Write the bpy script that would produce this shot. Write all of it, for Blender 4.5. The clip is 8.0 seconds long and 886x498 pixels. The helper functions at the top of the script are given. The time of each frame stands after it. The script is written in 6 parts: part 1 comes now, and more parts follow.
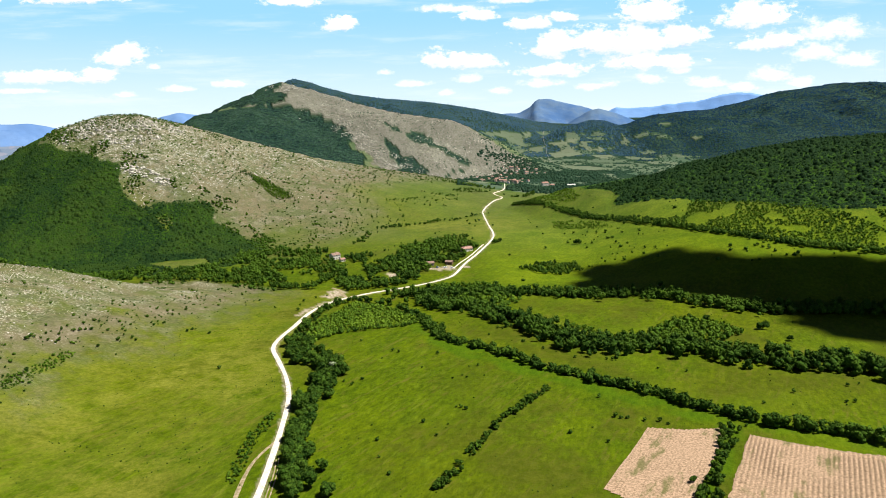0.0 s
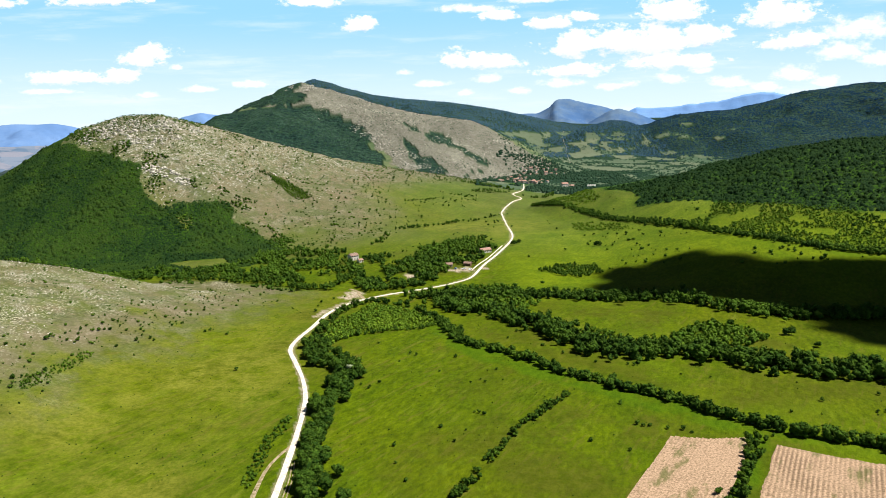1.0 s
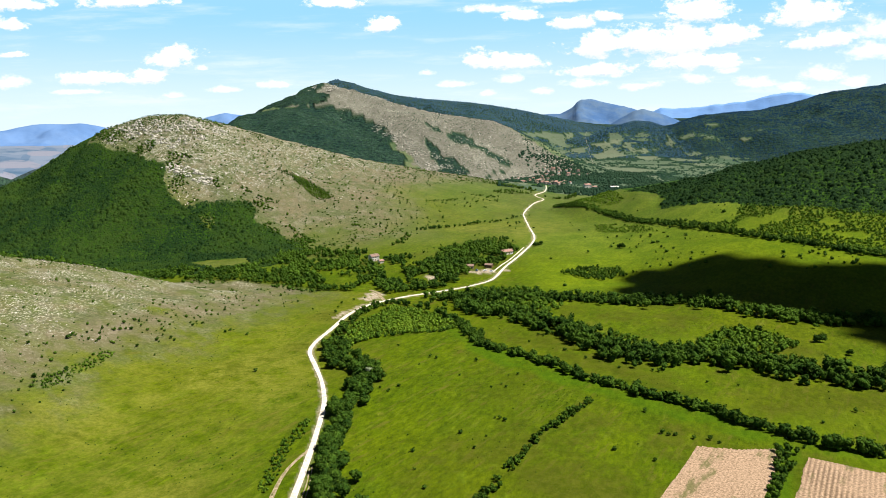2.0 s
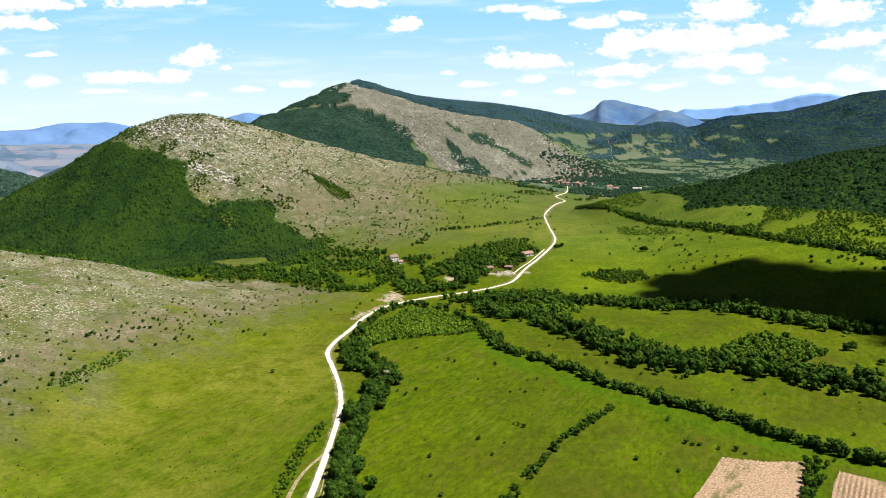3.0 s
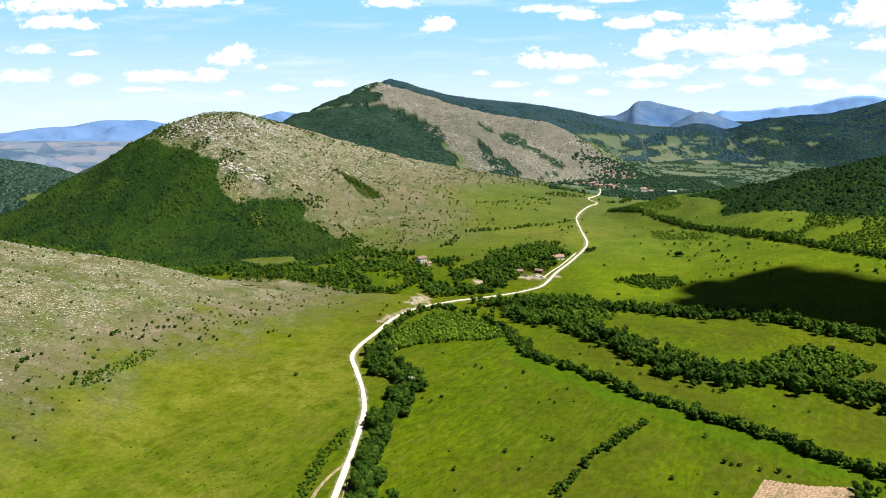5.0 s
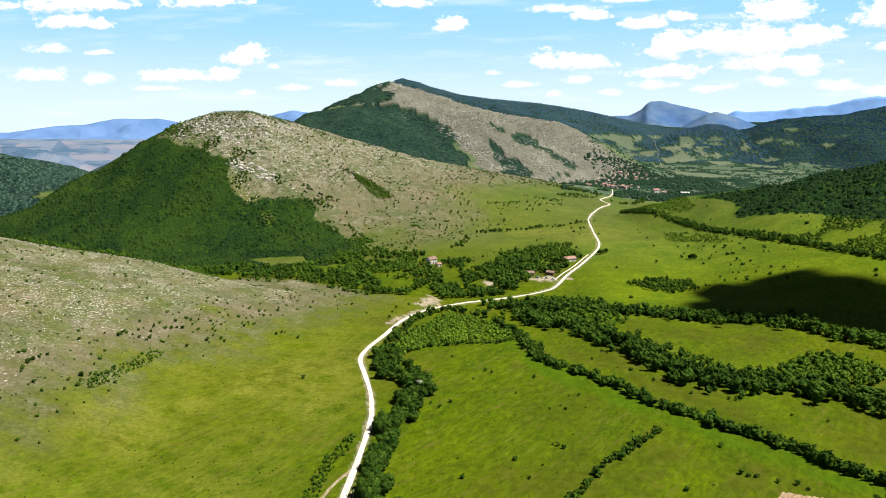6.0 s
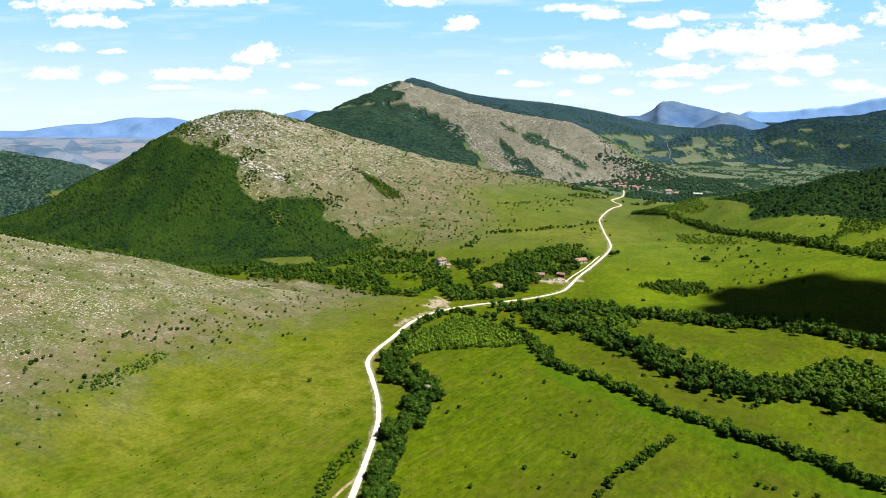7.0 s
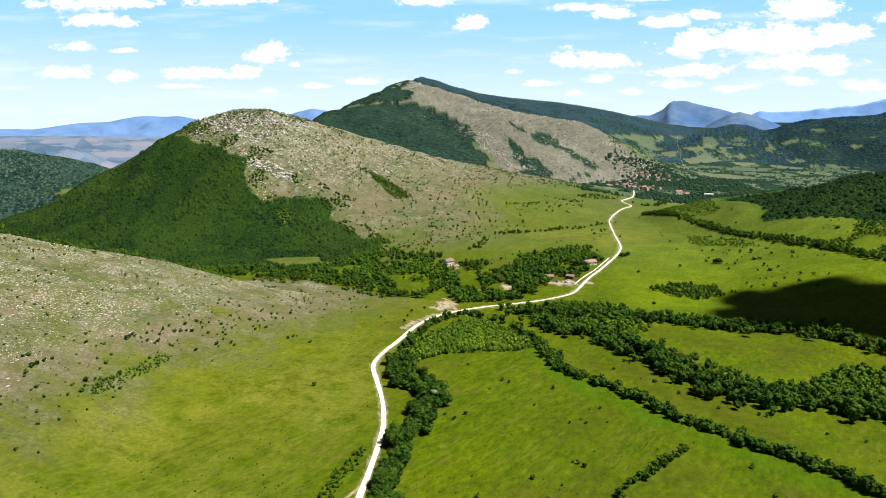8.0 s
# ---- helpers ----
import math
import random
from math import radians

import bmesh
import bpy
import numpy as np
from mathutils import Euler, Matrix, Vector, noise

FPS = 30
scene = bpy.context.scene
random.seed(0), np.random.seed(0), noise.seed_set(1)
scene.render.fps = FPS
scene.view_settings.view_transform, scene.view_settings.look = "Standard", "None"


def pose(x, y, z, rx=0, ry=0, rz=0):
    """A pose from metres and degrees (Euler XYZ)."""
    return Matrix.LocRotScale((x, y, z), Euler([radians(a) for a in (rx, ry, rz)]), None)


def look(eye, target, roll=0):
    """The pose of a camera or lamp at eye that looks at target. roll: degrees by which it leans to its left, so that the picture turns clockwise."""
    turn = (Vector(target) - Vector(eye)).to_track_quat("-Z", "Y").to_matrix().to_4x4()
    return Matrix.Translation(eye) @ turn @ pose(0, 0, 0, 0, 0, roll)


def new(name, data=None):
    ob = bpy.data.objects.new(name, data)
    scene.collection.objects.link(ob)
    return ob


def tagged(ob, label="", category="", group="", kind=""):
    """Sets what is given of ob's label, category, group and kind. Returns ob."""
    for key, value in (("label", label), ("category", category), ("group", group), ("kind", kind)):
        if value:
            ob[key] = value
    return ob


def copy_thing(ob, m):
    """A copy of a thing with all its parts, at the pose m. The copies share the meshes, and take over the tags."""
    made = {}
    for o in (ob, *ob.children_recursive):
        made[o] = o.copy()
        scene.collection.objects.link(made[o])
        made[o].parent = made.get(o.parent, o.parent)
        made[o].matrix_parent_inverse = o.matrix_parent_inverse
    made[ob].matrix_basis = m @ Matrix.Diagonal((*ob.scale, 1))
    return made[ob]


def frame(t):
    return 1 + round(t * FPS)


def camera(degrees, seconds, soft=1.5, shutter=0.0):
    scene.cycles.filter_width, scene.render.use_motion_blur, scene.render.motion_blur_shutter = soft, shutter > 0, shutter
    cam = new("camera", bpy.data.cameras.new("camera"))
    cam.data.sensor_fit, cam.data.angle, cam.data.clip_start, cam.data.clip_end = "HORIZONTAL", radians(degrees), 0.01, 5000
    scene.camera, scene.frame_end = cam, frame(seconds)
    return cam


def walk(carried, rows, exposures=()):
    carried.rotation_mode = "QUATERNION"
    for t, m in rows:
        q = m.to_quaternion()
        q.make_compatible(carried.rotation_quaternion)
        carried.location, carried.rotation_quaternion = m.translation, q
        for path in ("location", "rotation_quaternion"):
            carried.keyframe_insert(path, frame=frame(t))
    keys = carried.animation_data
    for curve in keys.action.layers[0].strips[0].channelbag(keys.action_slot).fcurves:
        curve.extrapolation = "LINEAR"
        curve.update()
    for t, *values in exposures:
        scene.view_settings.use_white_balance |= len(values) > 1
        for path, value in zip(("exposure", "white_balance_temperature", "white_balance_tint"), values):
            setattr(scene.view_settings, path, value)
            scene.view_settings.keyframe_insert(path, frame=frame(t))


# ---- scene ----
cam = camera(66.5, 8.0, 0.85)
# Seconds, eye, yaw to the left, pitch, lean.
ROWS = [
    (0.0, 0.00, 0.00, 130.00, -0.000, -10.429, -1.065),
    (0.5, -0.14, 2.42, 130.16, 0.684, -10.418, -1.054),
    (1.0, -0.17, 4.84, 130.26, 1.580, -10.395, -1.048),
    (1.5, -0.27, 7.37, 130.33, 2.473, -10.367, -1.024),
    (3.0, -0.31, 14.88, 130.50, 5.119, -10.304, -0.733),
    (3.5, -0.24, 17.46, 130.43, 5.788, -10.296, -0.614),
    (4.0, -0.39, 20.12, 130.46, 6.474, -10.288, -0.487),
    (4.5, -0.52, 22.72, 130.43, 7.122, -10.281, -0.382),
    (6.0, -1.02, 31.25, 130.61, 8.613, -10.306, -0.077),
    (6.5, -1.27, 34.46, 130.68, 9.041, -10.320, 0.015),
    (7.0, -1.61, 37.89, 130.77, 9.461, -10.342, 0.075),
    (7.5, -1.97, 41.09, 131.06, 9.863, -10.382, 0.129),
    (8.0, -2.21, 44.77, 131.06, 10.188, -10.403, 0.200),
]


def aimed(x, y, z, yaw, pitch, lean):
    a, b = radians(yaw), radians(pitch)
    return look((x, y, z), (x - math.sin(a) * math.cos(b), y + math.cos(a) * math.cos(b), z + math.sin(b)), lean)


walk(cam, [(t, aimed(*row)) for t, *row in ROWS])

# ---- light ----
SUN_UP, SUN_FROM = 60.0, (0.97, -0.12)
across = math.hypot(*SUN_FROM)
sun_way = Vector((SUN_FROM[0] / across * math.cos(radians(SUN_UP)), SUN_FROM[1] / across * math.cos(radians(SUN_UP)), math.sin(radians(SUN_UP))))
sun = new("sun", bpy.data.lights.new("sun", "SUN"))
sun.data.energy, sun.data.angle, sun.data.color = 5.0, radians(0.5), (1.0, 0.96, 0.88)
sun.matrix_world = look(sun_way * 3000, (0, 0, 0))
scene.view_settings.exposure = 1.0


def calc(tree, op, a, b=None, c=None, clamp=False):
    node = tree.nodes.new("ShaderNodeMath")
    node.operation, node.use_clamp = op, clamp
    for k, v in enumerate((a, b, c)):
        if v is None:
            continue
        if isinstance(v, (int, float)):
            node.inputs[k].default_value = v
        else:
            tree.links.new(v, node.inputs[k])
    return node.outputs[0]


def ramp(tree, value, lo, hi):
    node = tree.nodes.new("ShaderNodeMapRange")
    node.interpolation_type = "SMOOTHSTEP"
    tree.links.new(value, node.inputs[0])
    node.inputs[1].default_value, node.inputs[2].default_value = lo, hi
    return node.outputs[0]


def blend(tree, factor, a, b, how="MIX"):
    node = tree.nodes.new("ShaderNodeMix")
    node.data_type, node.blend_type = "RGBA", how
    for k, v in ((0, factor), (6, a), (7, b)):
        if isinstance(v, bpy.types.NodeSocket):
            tree.links.new(v, node.inputs[k])
        elif isinstance(v, (int, float)):
            node.inputs[k].default_value = v
        else:
            node.inputs[k].default_value = (*v, 1)
    return node.outputs[2]


def speckle(tree, size, vector=None, detail=4.0, rough_=0.55, kind="FLOAT"):
    """Noise whose lumps are about size metres wide."""
    node = tree.nodes.new("ShaderNodeTexNoise")
    node.inputs["Scale"].default_value, node.inputs["Detail"].default_value, node.inputs["Roughness"].default_value = 1 / size, detail, rough_
    if vector is not None:
        tree.links.new(vector, node.inputs["Vector"])
    return node.outputs["Fac"] if kind == "FLOAT" else node.outputs["Color"]


# Clouds stand in the sky by their bearing (x over y) and climb (z over y), with half widths.
CLOUDS = [
    (-0.452, 0.102, 0.040, 0.021), (-0.575, 0.076, 0.058, 0.013), (-0.495, 0.076, 0.036, 0.014), (-0.144, 0.141, 0.030, 0.015), (0.060, 0.150, 0.034, 0.010),
    (0.130, 0.139, 0.036, 0.012), (0.175, 0.146, 0.022, 0.010), (0.300, 0.150, 0.052, 0.026), (0.250, 0.110, 0.125, 0.026), (0.165, 0.108, 0.034, 0.024),
    (0.035, 0.087, 0.055, 0.014), (-0.005, 0.092, 0.022, 0.017), (0.300, 0.082, 0.080, 0.016), (0.165, 0.072, 0.052, 0.013), (0.345, 0.118, 0.045, 0.020), (0.450, 0.143, 0.062, 0.024),
    (0.470, 0.106, 0.050, 0.018), (-0.730, 0.186, 0.120, 0.018), (-0.740, 0.160, 0.060, 0.013), (-0.520, 0.184, 0.075, 0.012), (-0.690, 0.155, 0.026, 0.013),
    (-0.207, 0.174, 0.044, 0.010), (-0.690, 0.113, 0.026, 0.006),
]
SMALL_CLOUDS = [
    (-0.703, 0.073, 0.034, 0.012), (-0.377, 0.057, 0.030, 0.006), (-0.299, 0.063, 0.030, 0.007), (0.384, 0.052, 0.034, 0.011), (-0.037, 0.058, 0.030, 0.006),
    (-0.410, 0.089, 0.012, 0.006), (-0.452, 0.050, 0.020, 0.006), (0.150, 0.056, 0.034, 0.009), (0.225, 0.050, 0.030, 0.008), (0.040, 0.064, 0.028, 0.008), (-0.600, 0.058, 0.050, 0.005),
    (0.440, 0.045, 0.030, 0.008), (0.100, 0.170, 0.050, 0.006), (0.560, 0.120, 0.060, 0.022), (0.600, 0.080, 0.040, 0.014), (0.020, 0.160, 0.060, 0.008),
    (-0.800, 0.080, 0.060, 0.014), (-0.780, 0.120, 0.040, 0.010), (0.300, 0.058, 0.026, 0.009), (0.345, 0.070, 0.020, 0.007), (0.480, 0.060, 0.040, 0.014), (0.085, 0.046, 0.020, 0.007), (0.540, 0.092, 0.050, 0.018), (-0.250, 0.045, 0.040, 0.006),
    (0.010, 0.044, 0.016, 0.006), (0.520, 0.050, 0.022, 0.010), (0.190, 0.066, 0.016, 0.006), (-0.080, 0.075, 0.014, 0.006),
]
world = bpy.data.worlds.new("sky")
scene.world = world
world.use_nodes = True
wt = world.node_tree
wt.nodes.clear()
sky = wt.nodes.new("ShaderNodeTexSky")
sky.sky_type, sky.sun_disc, sky.altitude = "NISHITA", False, 500
sky.sun_elevation, sky.sun_rotation = radians(SUN_UP), math.atan2(*SUN_FROM)
sky.air_density, sky.dust_density, sky.ozone_density = 0.3, 0.2, 2.0
spot = wt.nodes.new("ShaderNodeTexCoord").outputs["Generated"]
split = wt.nodes.new("ShaderNodeSeparateXYZ")
wt.links.new(spot, split.inputs[0])
ahead = calc(wt, "MAXIMUM", split.outputs[1], 0.05)
bearing, climb = calc(wt, "DIVIDE", split.outputs[0], ahead), calc(wt, "DIVIDE", split.outputs[2], ahead)
flat = wt.nodes.new("ShaderNodeCombineXYZ")
wt.links.new(bearing, flat.inputs[0])
wt.links.new(calc(wt, "MULTIPLY", climb, 1.7), flat.inputs[1])
puffs = calc(wt, "SUBTRACT", speckle(wt, 0.030, flat.outputs[0], 6, 0.62), 0.5)
wisps = calc(wt, "SUBTRACT", speckle(wt, 0.010, flat.outputs[0], 4, 0.6), 0.5)


def heap(clouds):
    best = None
    for u, v, w, h in clouds:
        dx = calc(wt, "MULTIPLY", calc(wt, "SUBTRACT", bearing, u), 1 / w)
        dy = calc(wt, "MULTIPLY", calc(wt, "SUBTRACT", climb, v), 1 / h)
        # Flat below, heaped above.
        dy = calc(wt, "MAXIMUM", dy, calc(wt, "MULTIPLY", dy, -1.5))
        value = calc(wt, "SUBTRACT", 1.0, calc(wt, "SQRT", calc(wt, "MULTIPLY_ADD", dx, dx, calc(wt, "MULTIPLY", dy, dy))))
        best = value if best is None else calc(wt, "MAXIMUM", best, value)
    return best


in_front = calc(wt, "GREATER_THAN", split.outputs[1], 0.05)
dense = calc(wt, "MULTIPLY_ADD", puffs, 2.5, calc(wt, "MULTIPLY_ADD", heap(CLOUDS), 1.0, 0.10))
dense = calc(wt, "MULTIPLY_ADD", wisps, 0.9, dense)
thick = dense
dense = ramp(wt, dense, 0.0, 0.55)
thin = calc(wt, "MULTIPLY_ADD", puffs, 2.2, heap(SMALL_CLOUDS))
thin = calc(wt, "MULTIPLY", ramp(wt, calc(wt, "MULTIPLY_ADD", wisps, 1.0, thin), -0.15, 0.75), 0.85)
streaky = wt.nodes.new("ShaderNodeMapping")
streaky.inputs["Scale"].default_value = (1.0, 5.0, 1.0)
wt.links.new(flat.outputs[0], streaky.inputs[0])
veil = calc(wt, "MULTIPLY", ramp(wt, speckle(wt, 0.22, streaky.outputs[0], 5, 0.6), 0.48, 0.76), 0.36)
cover = calc(wt, "MULTIPLY", calc(wt, "MAXIMUM", calc(wt, "MAXIMUM", dense, thin), veil), in_front)
# The rest of the sky carries the same scattered cumulus.
over = wt.nodes.new("ShaderNodeVectorMath")
over.operation = "DIVIDE"
deep = wt.nodes.new("ShaderNodeCombineXYZ")
lift = calc(wt, "ADD", calc(wt, "ABSOLUTE", split.outputs[2]), 0.12)
for k in range(3):
    wt.links.new(lift, deep.inputs[k])
wt.links.new(spot, over.inputs[0])
wt.links.new(deep.outputs[0], over.inputs[1])
aloft = calc(wt, "MULTIPLY", ramp(wt, speckle(wt, 0.9, over.outputs[0], 6, 0.6), 0.64, 0.74), 0.35)
behind = calc(wt, "MULTIPLY", aloft, calc(wt, "SUBTRACT", 1.0, ramp(wt, calc(wt, "MULTIPLY_ADD", split.outputs[2], -2.2, split.outputs[1]), -0.1, 0.25)))
cover = calc(wt, "MAXIMUM", cover, behind, clamp=True)
# Cumulus: lit from above and the right, greyer where a heap is thick and low in it.
higher = wt.nodes.new("ShaderNodeVectorMath")
higher.operation = "ADD"
higher.inputs[1].default_value = (0.004, 0.013, 0.0)
wt.links.new(flat.outputs[0], higher.inputs[0])
billow = calc(wt, "SUBTRACT", speckle(wt, 0.030, higher.outputs[0], 6, 0.62), speckle(wt, 0.030, flat.outputs[0], 6, 0.62))
under = calc(wt, "SUBTRACT", heap([(u, v - 0.5 * h, w, h) for u, v, w, h in CLOUDS]), heap(CLOUDS))
under = calc(wt, "MULTIPLY", ramp(wt, under, 0.0, 0.34), ramp(wt, thick, 0.0, 0.3))
grey = calc(wt, "MULTIPLY_ADD", ramp(wt, billow, 0.06, 0.26), 0.55, calc(wt, "MULTIPLY", under, 0.42), clamp=True)
cloud_colour = blend(wt, grey, (16.8, 16.8, 16.8), (9.6, 10.6, 12.2))
# Low down the sky is bright and milky; higher up it is the clear sky itself.
milky = blend(wt, ramp(wt, split.outputs[2], 0.0, 0.165), (11.7, 14.0, 15.0), (5.1, 10.4, 15.2))
clear = blend(wt, ramp(wt, split.outputs[2], 0.18, 0.27), milky, sky.outputs[0])
air = wt.nodes.new("ShaderNodeBackground")
air.inputs["Strength"].default_value = 0.036
wt.links.new(blend(wt, cover, clear, cloud_colour), air.inputs["Color"])
wt.links.new(air.outputs[0], wt.nodes.new("ShaderNodeOutputWorld").inputs[0])

# ---- materials ----


def surface(name, build, roughness=0.9, bump=None, depth=0.2, specular=0.2, canopy=0.0):
    """A material whose colour is built by build(tree, place): place is in metres of the world."""
    m = bpy.data.materials.new(name)
    m.use_nodes = True
    tree = m.node_tree
    shader = tree.nodes["Principled BSDF"]
    shader.inputs["Roughness"].default_value, shader.inputs["Specular IOR Level"].default_value = roughness, specular
    place = tree.nodes.new("ShaderNodeNewGeometry").outputs["Position"]
    colour = build(tree, place)
    if isinstance(colour, tuple):
        shader.inputs["Base Color"].default_value = (*colour, 1)
    else:
        tree.links.new(colour, shader.inputs["Base Color"])
    if bump:
        node = tree.nodes.new("ShaderNodeBump")
        node.inputs["Distance"].default_value, node.inputs["Strength"].default_value = depth, 1.0
        rise = speckle(tree, bump, place, 5, 0.65)
        if canopy:
            rise = calc(tree, "MULTIPLY_ADD", calc(tree, "MULTIPLY", speckle(tree, 11, place, 3, 0.6), trait(tree, "firs")), canopy, rise)
        tree.links.new(rise, node.inputs["Height"])
        tree.links.new(node.outputs[0], shader.inputs["Normal"])
    return m


def trait(tree, name):
    node = tree.nodes.new("ShaderNodeAttribute")
    node.attribute_name = name
    return node.outputs["Fac"]


def along(tree, p, turn, stretch):
    """The place, drawn out along one way, turn degrees to the right of north, for streaks."""
    node = tree.nodes.new("ShaderNodeMapping")
    node.vector_type = "TEXTURE"
    node.inputs["Rotation"].default_value[2] = -math.radians(turn)
    node.inputs["Scale"].default_value[1] = stretch
    tree.links.new(p, node.inputs["Vector"])
    return node.outputs[0]


def meadow_colour(tree, p):
    q = along(tree, p, 22, 2.2)
    wide, mid, fine = speckle(tree, 140, p, 3), speckle(tree, 34, q, 8, 0.75), speckle(tree, 2.6, q, 6, 0.75)
    lush = blend(tree, ramp(tree, mid, 0.36, 0.64), (0.039, 0.066, 0.001), (0.062, 0.090, 0.001))
    lush = blend(tree, calc(tree, "MULTIPLY", ramp(tree, wide, 0.44, 0.64), 0.45), lush, (0.070, 0.080, 0.002))
    lush = blend(tree, calc(tree, "MULTIPLY", ramp(tree, speckle(tree, 70, p, 6, 0.65), 0.54, 0.68), 0.6), lush, (0.034, 0.068, 0.001))
    lush = blend(tree, calc(tree, "MULTIPLY", ramp(tree, speckle(tree, 15, q, 7, 0.7), 0.57, 0.69), 0.6), lush, (0.082, 0.120, 0.005))
    lush = blend(tree, calc(tree, "MULTIPLY", ramp(tree, speckle(tree, 9, along(tree, p, 40, 2.4), 6, 0.7), 0.44, 0.34), 0.32), lush, (0.034, 0.054, 0.003))
    lush = blend(tree, calc(tree, "MULTIPLY", ramp(tree, speckle(tree, 24, q, 8, 0.75), 0.56, 0.68), 0.45), lush, (0.080, 0.078, 0.010))
    lush = blend(tree, calc(tree, "MULTIPLY", ramp(tree, speckle(tree, 5.5, q, 6, 0.7), 0.57, 0.66), 0.40), lush, (0.090, 0.122, 0.005))
    lush = blend(tree, calc(tree, "MULTIPLY", ramp(tree, speckle(tree, 12, q, 7, 0.75), 0.59, 0.67), 0.45), lush, (0.066, 0.060, 0.010))
    lush = blend(tree, ramp(tree, fine, 0.32, 0.68), blend(tree, 1.0, lush, (0.64, 0.68, 0.62), "MULTIPLY"), blend(tree, 1.0, lush, (1.32, 1.29, 1.3), "MULTIPLY"))
    lush = blend(tree, calc(tree, "MULTIPLY", ramp(tree, speckle(tree, 3.4, along(tree, p, 31, 7), 5, 0.7), 0.54, 0.68), 0.7), lush, (0.084, 0.080, 0.012))
    lush = blend(tree, calc(tree, "MULTIPLY", ramp(tree, speckle(tree, 4.6, along(tree, p, 24, 6), 5, 0.7), 0.57, 0.70), 0.55), lush, (0.104, 0.130, 0.010))
    sedge = blend(tree, ramp(tree, speckle(tree, 5, p, 6, 0.7), 0.36, 0.64), (0.036, 0.048, 0.002), (0.060, 0.066, 0.006))
    lush = blend(tree, calc(tree, "MULTIPLY", trait(tree, "sedge"), ramp(tree, speckle(tree, 42, p, 7, 0.7), 0.38, 0.60)), lush, sedge)
    lush = blend(tree, calc(tree, "MULTIPLY", trait(tree, "verge"), ramp(tree, speckle(tree, 18, p, 6, 0.7), 0.30, 0.55)), lush, blend(tree, ramp(tree, fine, 0.3, 0.7), (0.030, 0.062, 0.001), (0.054, 0.098, 0.002)))
    fresh = blend(tree, ramp(tree, speckle(tree, 30, p, 6, 0.7), 0.34, 0.66), (0.056, 0.092, 0.002), (0.092, 0.126, 0.003))
    fresh = blend(tree, ramp(tree, fine, 0.32, 0.68), blend(tree, 1.0, fresh, (0.78, 0.80, 0.8), "MULTIPLY"), blend(tree, 1.0, fresh, (1.2, 1.18, 1.2), "MULTIPLY"))
    lush = blend(tree, trait(tree, "fresh"), lush, fresh)
    return lush


